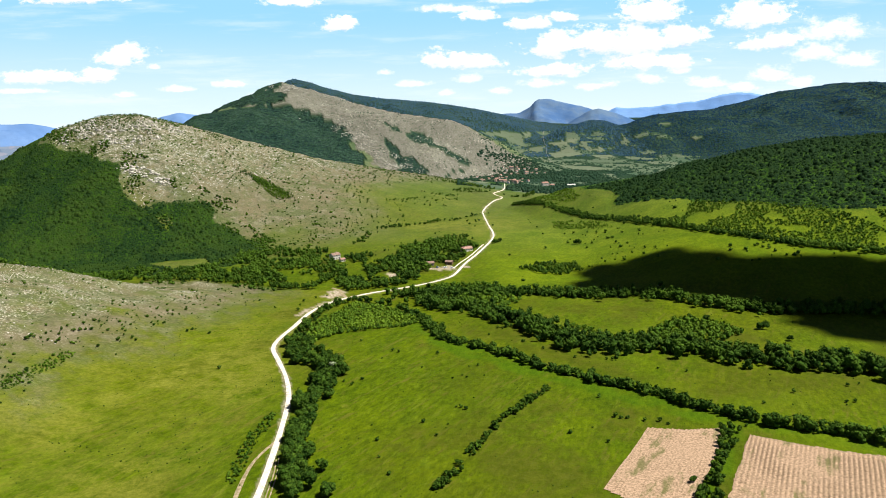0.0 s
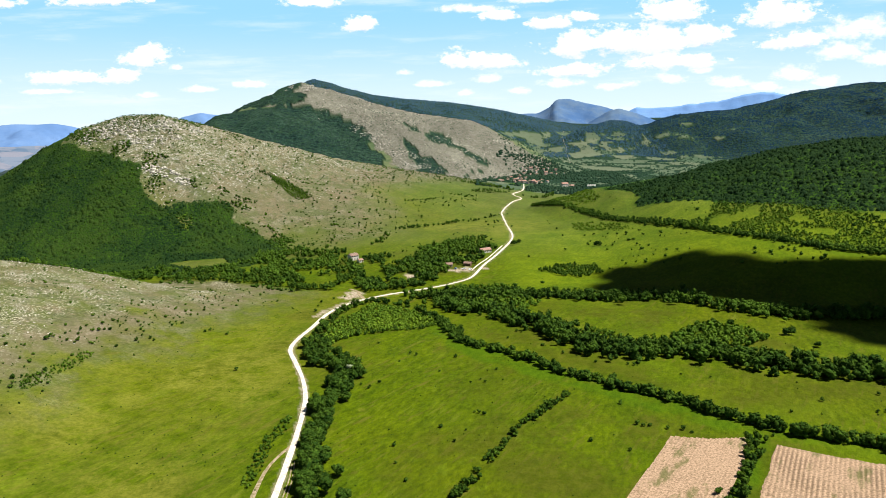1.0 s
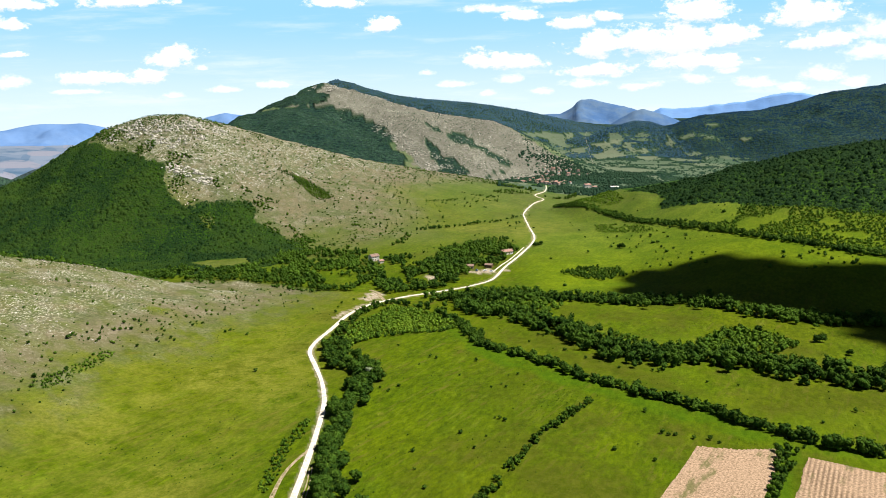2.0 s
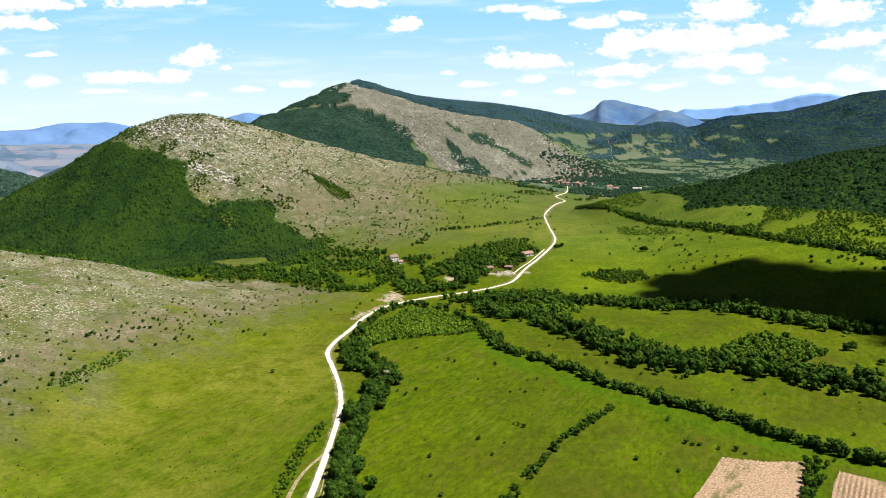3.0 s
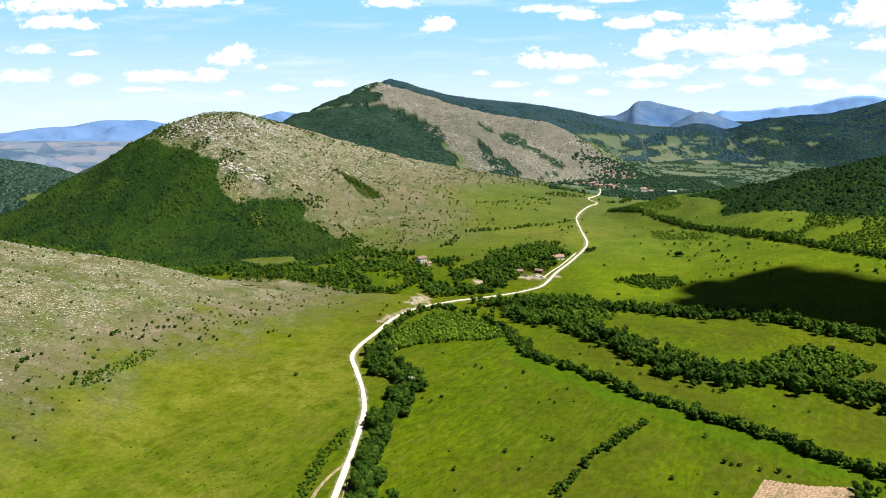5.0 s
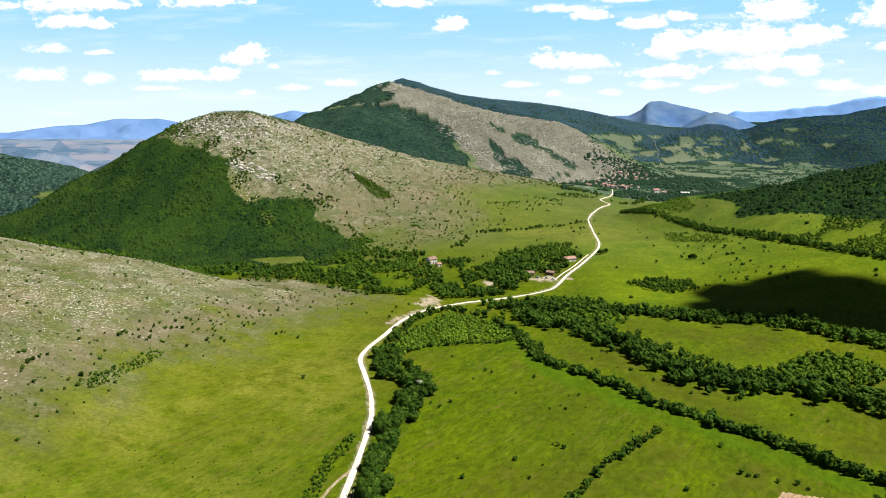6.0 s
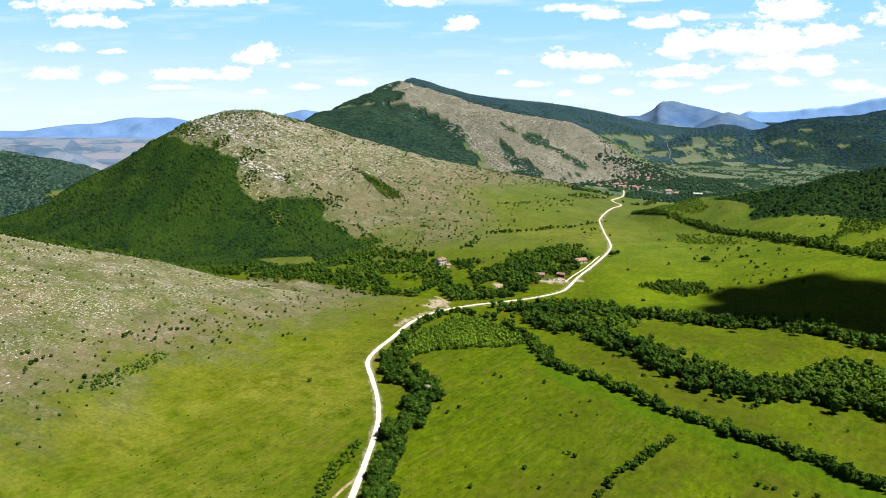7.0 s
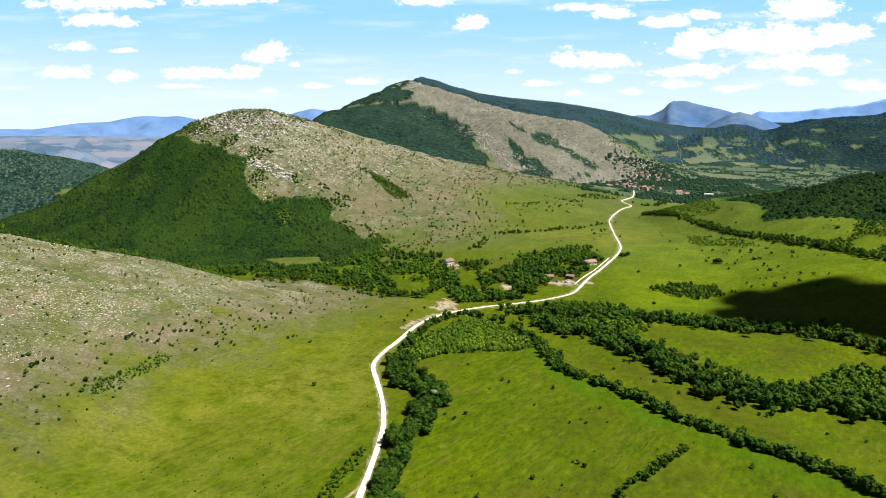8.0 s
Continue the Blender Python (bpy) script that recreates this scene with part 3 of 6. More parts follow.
HEDGE_LINE = [(-27, 475), (1, 406), (53, 350), (109, 300), (152, 269), (215, 235)]
PARCELS = [[(148, 2668), (252, 2757), (328, 2739), (314, 2670), (330, 2571), (287, 2601), (246, 2671), (174, 2637)], [(315, 2554), (384, 2536), (376, 2483), (329, 2460)],
           [(378, 2404), (459, 2466), (496, 2322), (415, 2256), (366, 2223)], [(402, 2575), (521, 2571), (510, 2546), (447, 2504), (402, 2531)], [(221, 1874), (335, 2418), (330, 2365), (281, 2182)],
           [(181, 1745), (226, 1828), (236, 1763)], [(324, 1973), (417, 1946), (478, 1834), (393, 1795)], [(496, 2294), (588, 2304), (524, 2153)], [(238, 1494), (301, 1588), (277, 1490)]]
PARCELS += [[(491, 2477), (522, 2480), (527, 2414)], [(790, 2545), (854, 2505), (850, 2545)], [(852, 2355), (880, 2292), (850, 2295)], [(735, 2210), (784, 2147), (745, 2138)]]
plots = np.random.default_rng(211).uniform((-120, 1240), (1000, 2750), (230, 2))
tints = np.random.default_rng(212).uniform(0, 1, 230)


def parcels(x, y):
    """Which plot of the far vale a place lies in, by its tint, and how far its hedge is."""
    first, second, tint = np.full(np.shape(x), 1e9), np.full(np.shape(x), 1e9), np.zeros(np.shape(x))
    for (a, b), c in zip(plots, tints):
        d = np.hypot(x + 14 * grain(x, y, 90, 4) - a, 0.55 * (y - b))
        second = np.minimum(second, np.maximum(first, d))
        tint = np.where(d < first, c, tint)
        first = np.minimum(first, d)
    return tint, second - first


def cover(x, y, z):
    """What grows where: shares of wood, dry pasture, stones, yellow flowers and bare soil, and of haze tints far off.
    """
    wob_x, wob_y = x + 15 * rough(x, y, 42, 5, 31), y + 15 * rough(x, y, 42, 5, 41)
    r = np.hypot(x, y)
    wood = np.zeros(x.shape)
    for outline in (DOME_WOOD, ROCK_WOOD, ROCK_CROWN, ROCK_STREAK, ROCK_STRIP, RIDGE_WOOD):
        wood = np.maximum(wood, inside(wob_x, wob_y, outline))
    wood = wood * ~inside(x + 4 * rough(x, y, 20, 3, 7), y, WOOD_CLEARING) * ~inside(wob_x, wob_y, DOME_SHOULDER)
    low = base_height(x, y)
    lifted = z - low
    # Mountains far off are wooded but for clearings.
    far = ((y > 2380) | ((x > 420) & (y > 1150))) & (lifted > 14)
    clearing = (rough(x, y, 150, 5, 61) > 0.85) | ((x < 800) & (x > 150) & (y < 2500) & (rough(x, y, 70, 5, 62) > 0.16))
    clearing |= (x > 80) & (x < 680) & (y > 2150) & (y < 2950) & (rough(x, y, 70, 5, 63) > 0.0) & (z < 95)
    wood = np.maximum(wood, far & ~clearing)
    upland = far & clearing
    wood = np.maximum(wood, (x < -680) & (y > 700) & (rough(x, y, 260, 4, 66) > -0.45) & (r < 3200))
    # Beyond the village: fields between copses.
    vale = (y > 1230) & (x > -60) & (lifted < 18)
    tint, hedge = np.zeros(x.shape), np.full(x.shape, 1e3)
    open_land = vale | upland
    if open_land.any():
        tint[open_land], hedge[open_land] = parcels(x[open_land], y[open_land])
    wood = np.maximum(wood, upland & (hedge < 8) & (rough(x, y, 60, 2, 74) > -0.35))
    wood = np.maximum(wood, vale & ((rough(x, y, 70, 5, 71) > 0.24) | ((hedge < 5) & (rough(x, y, 40, 3, 74) > -0.1)) | (tint > 0.90)))
    tilled = (vale | upland).astype(float)
    tint = np.where(upland, 0.1 + 0.7 * tint, tint)
    for k, outline in enumerate(PARCELS):
        own = inside(x + 8 * rough(x, y, 30, 3, 75), y + 16 * rough(x, y, 30, 3, 76), outline)
        wood, tilled, tint = np.where(own, 0, wood), np.where(own, 1, tilled), np.where(own, 0.55 + 0.13 * (k % 4), tint)
    foot = np.interp(y, [200, 260, 330, 370, 423, 476, 525, 560], [-214, -210, -204, -196, -181, -166, -150, -142]) - x
    slope = (0.5 * step(foot + 18 * rough(x, y, 45, 5, 12), -42, -4) * (0.25 + 0.75 * step(rough(x, y, 9, 4, 15) + 0.4 * rough(x, y, 3, 2, 17), -0.35, 0.3)) + 0.5 * step(foot + 18 * rough(x, y, 45, 5, 12), -8, 22)) * (1 - step(y - np.interp(x, [-520, -300, -268, -224, -179, -151, -130, -100], [439, 503, 592, 590, 577, 562, 550, 548]) + 8 * rough(x, y, 30, 3, 18), 2, 16)) * step(y, 120, 260)
    dome = softly(wob_x, wob_y, [(-620, 1020), (-545, 966), (-420, 860), (-260, 790), (-190, 705), (-140, 752), (-105, 785), (-72, 829), (-95, 925), (-122, 996), (-138, 1024), (-89, 1103), (-17, 1232), (30, 1380), (-60, 1480), (-500, 1300)], 40) * (0.35 + 0.65 * step(z + 10 * rough(x, y, 50, 4, 13), -6, 16))
    crag = inside(wob_x, wob_y, [(-640, 2240), (-600, 2030), (-509, 1965), (-443, 1950), (-379, 1960), (-319, 1948), (-256, 1824), (-203, 1740), (-121, 1592), (60, 1540), (230, 1700), (250, 1850), (100, 2000), (-300, 2260)])
    dry = np.maximum(np.maximum(slope, dome), crag)
    dry = dry * (1 - 0.8 * step(rough(x, y, 8, 3, 33) + 1 - np.hypot((x + 214) / 8, (y - 423) / 14), 0, 0.5))
    dry = np.maximum(dry, 0.22 * inside(x, y, WOOD_CLEARING))
    dry = np.maximum(dry, 0.45 * (step(z, 30, 80) * (r < 1700)))
    up = foot + 52 + 22 * rough(x, y, 70, 4, 24)
    heath = slope * step(up, 44, 62) * (1 - step(up, 74, 96) * (0.7 + 0.3 * step(rough(x, y, 60, 3, 25), -0.3, 0.2)))
    heath = np.maximum(heath, np.maximum(0.55 * dome * step(rough(x, y, 90, 4, 26), 0.0, 0.5), 0.15 * crag))
    stone = np.maximum(np.maximum(slope * (0.2 + 0.8 * step(up, 70, 105)), dome * step(z, 35, 110)), crag * (0.35 + 0.6 * (rough(x, y, 120, 3, 14) > 0.15)))
    yellow = (0.25 + 0.65 * step(rough(x, y, 60, 4, 81), -0.1, 0.5)) * step(190 - np.hypot(x + 45, y - 930), 0, 60)
    yellow = np.maximum(yellow, 1.6 * step(0.9 * rough(x, y, 14, 3, 91) + 0.7 - np.hypot((x + 148) / 12, (y - 342) / 30), 0.0, 0.5))
    yellow = np.maximum(yellow, (0.42 + 0.45 * step(rough(x, y, 45, 5, 96), -0.1, 0.5)) * step(-x, 70, 110) * (y < 560))
    yellow = np.maximum(yellow, 1.5 * step(0.9 * rough(x, y, 4, 3, 93) + 0.8 - np.hypot((x + 48) / 3, (y - 301) / 5), 0.0, 0.5))
    yellow = np.maximum(yellow, 0.5 * step(rough(x, y, 9, 3, 99), 0.55, 0.8) * (np.hypot(x + 105, y - 460) < 70))
    bare = step(rough(x, y, 6, 3, 51) + 1.15 - np.hypot((x + 91) / 9, (y - 540) / 12), 0.1, 0.4)
    bare = np.maximum(bare, 0.9 * step(rough(x, y, 5, 3, 52) + 1.0 - near_line(x, y, [(-106, 470), (-101, 490), (-91, 512), (-82, 524)]) / 2.4, 0.0, 0.5))
    bare = np.maximum(bare, step(rough(x, y, 5, 3, 53) + 1.2 - np.hypot((x - 2) / 17, (y - 642) / 9), 0.1, 0.4))
    bare = np.maximum(bare, step(rough(x, y, 5, 3, 55) + 1.1 - np.hypot((x + 47) / 6, (y - 617) / 10), 0.1, 0.4))
    bare = np.maximum(bare, 0.6 * step(rough(x, y, 3, 2, 57) + 2.2 - near_line(x, y, ROAD), 0, 1.0) * (r < 1300))
    # Woods past a distance take the haze-blue colour, whatever grows there.
    firs = np.where((y > 1420) | ((x < -700) & (y > 950)), wood, 0.0)
    firs = np.maximum(firs, step(r, 3200, 3500) * (x > -600))
    # How strongly the lowland takes the haze tint, by distance.
    hazed_plain = step(r + 300 * rough(x, y, 500, 3, 19), 1900, 2700) * step(-x, 700, 1000)
    # Share of the haze-grey colour in the grass, rising with distance.
    hazed_grass = 0.18 * step(y + 80 * rough(x, y, 200, 3, 23), 560, 900) + 0.82 * step(y + 120 * rough(x, y, 200, 3, 23), 950, 1700)
    verge = step(rough(x, y, 20, 3, 29) + 1.4 - near_line(x + 3, y + 4, HEDGE_LINE) / 8, 0, 0.8)
    verge = np.maximum(verge, step(rough(x, y, 14, 3, 30) + 1.3 - near_line(x, y, [(122, 275), (112, 254), (96, 226), (82, 205)]) / 4.5, 0, 0.8))
    sedge = 0.8 * (0.35 + 0.65 * step(rough(x, y, 70, 4, 27), -0.3, 0.3)) * step(x, -30, 10) * (1 - step(y + 0.6 * x, 430, 520)) * step(near_line(x, y, HEDGE_LINE), 8, 20)
    sedge = np.maximum(sedge, 0.85 * step(rough(x, y, 46, 5, 28), 0.05, 0.4))
    fresh = (0.55 + 0.45 * step(rough(x, y, 80, 4, 37), -0.4, 0.3)) * step(x, 20, 70) * step(y, 520, 560) * (1 - step(y, 750, 1050))
    fresh = np.maximum(fresh, 0.45 * step(rough(x, y, 60, 4, 38), -0.1, 0.5) * step(x + 0.5 * y, 250, 290) * (y < 540))
    return {"fresh": fresh, "sedge": sedge, "verge": verge, "field": tint, "tilled": tilled, "heath": heath, "wood": wood.astype(float), "vale": hazed_grass, "crag": crag.astype(float), "slab": np.maximum(dome * step(z + 25 * rough(x, y, 80, 3, 16), 20, 80), 0.5 * crag), "firs": firs, "lowland": hazed_plain, "dry": dry, "stone": stone, "yellow": yellow * (1 - slope), "bare": bare}


def make_ground():
    turns = np.concatenate([np.arange(-47, 36, 0.2), np.arange(36, 312, 3.0)])
    rings = np.concatenate([[0.0, 20, 40, 60, 80, 95, 110, 122], 130 * 1.0104 ** np.arange(360)])
    rings = rings[rings < 4960]
    angle, reach = np.meshgrid(np.radians(turns), rings)
    x, y = np.sin(angle) * reach, np.cos(angle) * reach
    z = height(x, y)
    n, m = x.shape
    i, j = np.meshgrid(np.arange(n - 1), np.arange(m), indexing="ij")
    k = (j + 1) % m
    quads = np.stack([i * m + j, i * m + k, (i + 1) * m + k, (i + 1) * m + j], -1).reshape(-1, 4)[:, ::-1]
    mesh = bpy.data.meshes.new("ground")
    mesh.from_pydata(np.stack([x, y, z], -1).reshape(-1, 3), [], quads)
    mesh.polygons.foreach_set("use_smooth", np.ones(len(quads), bool))
    for name, share in cover(x, y, z).items():
        mesh.attributes.new(name, "FLOAT", "POINT").data.foreach_set("value", np.clip(share, 0, 1).astype(np.float32).ravel())
    mesh.materials.append(GROUND)
    mesh.update()
    return tagged(new("ground", mesh), "green meadows and stony pasture rising to hills", "ground", kind="structure")


make_ground()


def smooth_line(line, gap):
    """Even places along a line that passes gently through the given ones."""
    p = np.array(line, float)
    p = np.vstack([2 * p[0] - p[1], p, 2 * p[-1] - p[-2]])
    out = []
    for k in range(1, len(p) - 2):
        n = max(2, int(np.hypot(*(p[k + 1] - p[k])) / gap))
        s = np.linspace(0, 1, n, endpoint=False)[:, None]
        out.append(0.5 * (2 * p[k] + (p[k + 1] - p[k - 1]) * s + (2 * p[k - 1] - 5 * p[k] + 4 * p[k + 1] - p[k + 2]) * s**2 + (3 * p[k] - p[k - 1] - 3 * p[k + 1] + p[k + 2]) * s**3))
    return np.vstack(out + [p[-2:-1]])


def ribbon(name, line, width, lift, material, label, gap=4.0, wobble=0.35, seed=0):
    p = smooth_line(line, gap)
    way = np.gradient(p, axis=0)
    way /= np.hypot(*way.T)[:, None]
    side = np.stack([way[:, 1], -way[:, 0]], -1)
    cols = np.array([-1.0, -0.96, -0.5, 0, 0.5, 0.96, 1.0])
    half = width / 2 * (1 + wobble * rough(np.arange(len(p)) * gap, np.zeros(len(p)), 22, 3, seed))
    half2 = width / 2 * (1 + wobble * rough(np.arange(len(p)) * gap, np.zeros(len(p)) + 99, 22, 3, seed))
    narrow = np.interp(p[:, 1], [550, 1000], [1.0, 0.72])
    half, half2 = half * narrow, half2 * narrow
    w = np.where(cols[None] < 0, half[:, None], half2[:, None]) * cols[None]
    x, y = p[:, :1] + side[:, :1] * w, p[:, 1:] + side[:, 1:] * w
    z = height(x, y) + lift * np.array([-1.5, 0.8, 1, 1.15, 1, 0.8, -1.5])
    n, m = x.shape
    i, j = np.meshgrid(np.arange(n - 1), np.arange(m - 1), indexing="ij")
    quads = np.stack([i * m + j, i * m + j + 1, (i + 1) * m + j + 1, (i + 1) * m + j], -1).reshape(-1, 4)
    mesh = bpy.data.meshes.new(name)
    mesh.from_pydata(np.stack([x, y, z], -1).reshape(-1, 3), [], quads)
    mesh.materials.append(material)
    return tagged(new(name, mesh), label, "road", kind="structure")


ribbon("road", ROAD, 2.6, 0.35, GRAVEL, "pale gravel road winding along the valley")

# ---- far ridges ----


def far_ridge(name, crest, deep, material, label, seed, rugged_by=0.5):
    """A ridge with a crest and slopes on both sides."""
    p = np.array(crest, float)
    along = np.r_[0, np.cumsum(np.hypot(*np.diff(p[:, :2], axis=0).T))]
    s = np.linspace(0, along[-1], int(along[-1] / 12))
    q = np.stack([np.interp(s, along, p[:, k]) for k in range(3)], -1)
    out = q[:, :2] / np.hypot(*q[:, :2].T)[:, None]
    t = np.concatenate([np.linspace(-1, 0, 26), np.linspace(0, 0.25, 6)[1:]])
    x, y = q[:, :1] + out[:, :1] * t * deep, q[:, 1:2] + out[:, 1:] * t * deep
    fall = (1 - np.abs(t)) ** 1.35
    rugged = 1 + rugged_by * np.clip(np.abs(t) * 3, 0, 1) * (0.5 - np.abs(rough(x, y, 260, 4, seed)) * 1.5) + 0.03 * rough(x, y, 60, 3, seed + 3) + 0.2 * rugged_by * np.clip(np.abs(t) * 6, 0, 1) * rough(x, y, 110, 4, seed + 6)
    z = 30 + (q[:, 2:] - 30) * fall * rugged - 30 * np.abs(t)
    n, m = x.shape
    i, j = np.meshgrid(np.arange(n - 1), np.arange(m - 1), indexing="ij")
    quads = np.stack([i * m + j, (i + 1) * m + j, (i + 1) * m + j + 1, i * m + j + 1], -1).reshape(-1, 4)[:, ::-1]
    mesh = bpy.data.meshes.new(name)
    mesh.from_pydata(np.stack([x, y, z], -1).reshape(-1, 3), [], quads)
    mesh.polygons.foreach_set("use_smooth", np.ones(len(quads), bool))
    mesh.materials.append(material)
    return tagged(new(name, mesh), label, "mountain", kind="structure")


# Blue and pale here are distance haze put into the base colours.
BLUE_RIDGE = hazed_ridge("far blue ridge", (0.082, 0.155, 0.310), (0.104, 0.182, 0.340), (0.13, 0.21, 0.34))
PALE_RIDGE = hazed_ridge("farthest pale ridge", (0.120, 0.230, 0.450), (0.145, 0.260, 0.480), (0.17, 0.29, 0.48))
PEAK_RIDGE = hazed_ridge("far rocky peak", (0.050, 0.104, 0.220), (0.090, 0.140, 0.215), (0.16, 0.20, 0.26), 0.35)
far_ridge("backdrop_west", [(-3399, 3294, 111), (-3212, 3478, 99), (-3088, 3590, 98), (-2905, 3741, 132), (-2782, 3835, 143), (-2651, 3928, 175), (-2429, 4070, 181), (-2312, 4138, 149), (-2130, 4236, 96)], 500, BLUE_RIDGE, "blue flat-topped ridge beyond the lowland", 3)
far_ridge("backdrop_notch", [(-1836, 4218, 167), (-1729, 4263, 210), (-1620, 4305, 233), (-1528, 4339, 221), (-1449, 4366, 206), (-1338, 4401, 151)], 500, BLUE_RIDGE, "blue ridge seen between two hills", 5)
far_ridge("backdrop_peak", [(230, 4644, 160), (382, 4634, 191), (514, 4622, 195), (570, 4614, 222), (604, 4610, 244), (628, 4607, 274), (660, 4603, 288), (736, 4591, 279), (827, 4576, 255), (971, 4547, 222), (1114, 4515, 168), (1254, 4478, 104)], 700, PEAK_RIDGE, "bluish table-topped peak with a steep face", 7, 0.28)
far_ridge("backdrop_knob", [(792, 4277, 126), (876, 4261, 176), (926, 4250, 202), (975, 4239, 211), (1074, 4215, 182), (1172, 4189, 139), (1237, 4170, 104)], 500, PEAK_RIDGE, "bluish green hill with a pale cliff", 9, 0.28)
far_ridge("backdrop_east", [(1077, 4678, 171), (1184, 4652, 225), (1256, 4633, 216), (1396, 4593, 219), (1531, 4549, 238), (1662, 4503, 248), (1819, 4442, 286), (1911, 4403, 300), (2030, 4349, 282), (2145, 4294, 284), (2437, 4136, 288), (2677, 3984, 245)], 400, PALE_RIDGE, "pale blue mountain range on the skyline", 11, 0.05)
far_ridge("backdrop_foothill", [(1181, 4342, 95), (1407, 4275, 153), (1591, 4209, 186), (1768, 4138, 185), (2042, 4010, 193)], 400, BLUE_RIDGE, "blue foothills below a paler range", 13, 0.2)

# ---- plants ----


def ball(detail=0):
    bm = bmesh.new()
    bmesh.ops.create_icosphere(bm, subdivisions=detail + 1, radius=1)
    v = np.array([p.co for p in bm.verts])
    f = np.array([[p.index for p in q.verts] for q in bm.faces])
    bm.free()
    return v, f


BALLS = [ball(0), ball(1)]


def crown(seed, lobes, leaves, leaf, tall=1.0, detail=0, spread=0.62):
    """A crown about 1 wide and tall high, standing on z = 0: lumpy masses with loose sprays of leaves over them."""
    rnd = np.random.default_rng(seed)
    verts, faces, base = [], [], 0
    centres = []
    for k in range(lobes):
        if lobes == 1:
            c, r = np.array([0, 0, 0.5 * tall]), 0.46
        else:
            a, d = rnd.uniform(0, 6.283), rnd.uniform(0.1, 0.30) * spread / 0.62
            r = rnd.uniform(0.15, 0.25)
            c = np.array([math.cos(a) * d, math.sin(a) * d, rnd.uniform(0.25, 0.78) * tall])
            if k == 0:
                c, r = np.array([0, 0, 0.5 * tall]), 0.30
        v, f = BALLS[detail]
        v = v * (r * (0.92 + rnd.uniform(-0.28, 0.24, (len(v), 1)))) * (1, 1, tall if lobes == 1 else 1) + c
        verts.append(v), faces.append(f + base)
        base += len(v)
        centres.append((c, r))
    for k in range(leaves):
        c, r = centres[rnd.integers(lobes)]
        n = rnd.normal(size=3)
        n[2] = abs(n[2]) * 0.8 + n[2] * 0.2
        n /= np.linalg.norm(n)
        p = c + n * r * rnd.uniform(0.85, 1.22) * (1, 1, tall if lobes == 1 else 1)
        n = n + rnd.normal(size=3) * 0.5
        n /= np.linalg.norm(n)
        a = np.cross(n, rnd.normal(size=3))
        a /= np.linalg.norm(a)
        b = np.cross(n, a)
        s = leaf * rnd.uniform(0.6, 1.3)
        verts.append(np.array([p - a * s, p + a * s * 0.9 + b * s * 0.3, p + b * s * 1.2]))
        faces.append(np.array([[base, base + 1, base + 2]]))
        base += 3
    v = np.vstack(verts)
    v[:, 2] = np.maximum(v[:, 2], 0.0)
    return v, np.vstack(faces)


def stems(seed, tall=0.5, width=0.035):
    """A tapered trunk with limbs."""
    rnd = np.random.default_rng(seed)
    bm = bmesh.new()

    def limb(a, b, r0, r1):
        a, b = Vector(a), Vector(b)
        m = (b - a).to_track_quat("Z", "Y").to_matrix().to_4x4()
        got = bmesh.ops.create_cone(bm, segments=6, radius1=r0, radius2=r1, depth=(b - a).length, cap_ends=False)
        bmesh.ops.transform(bm, matrix=Matrix.Translation((a + b) / 2) @ m, verts=got["verts"])

    top = (rnd.uniform(-0.03, 0.03), rnd.uniform(-0.03, 0.03), tall)
    limb((0, 0, -0.12), top, width, width * 0.55)
    for k in range(4):
        a = k * 1.57 + rnd.uniform(-0.5, 0.5)
        limb((top[0], top[1], tall * rnd.uniform(0.6, 0.95)), (math.cos(a) * 0.25, math.sin(a) * 0.25, tall * rnd.uniform(1.1, 1.4)), width * 0.5, width * 0.2)
    return bm


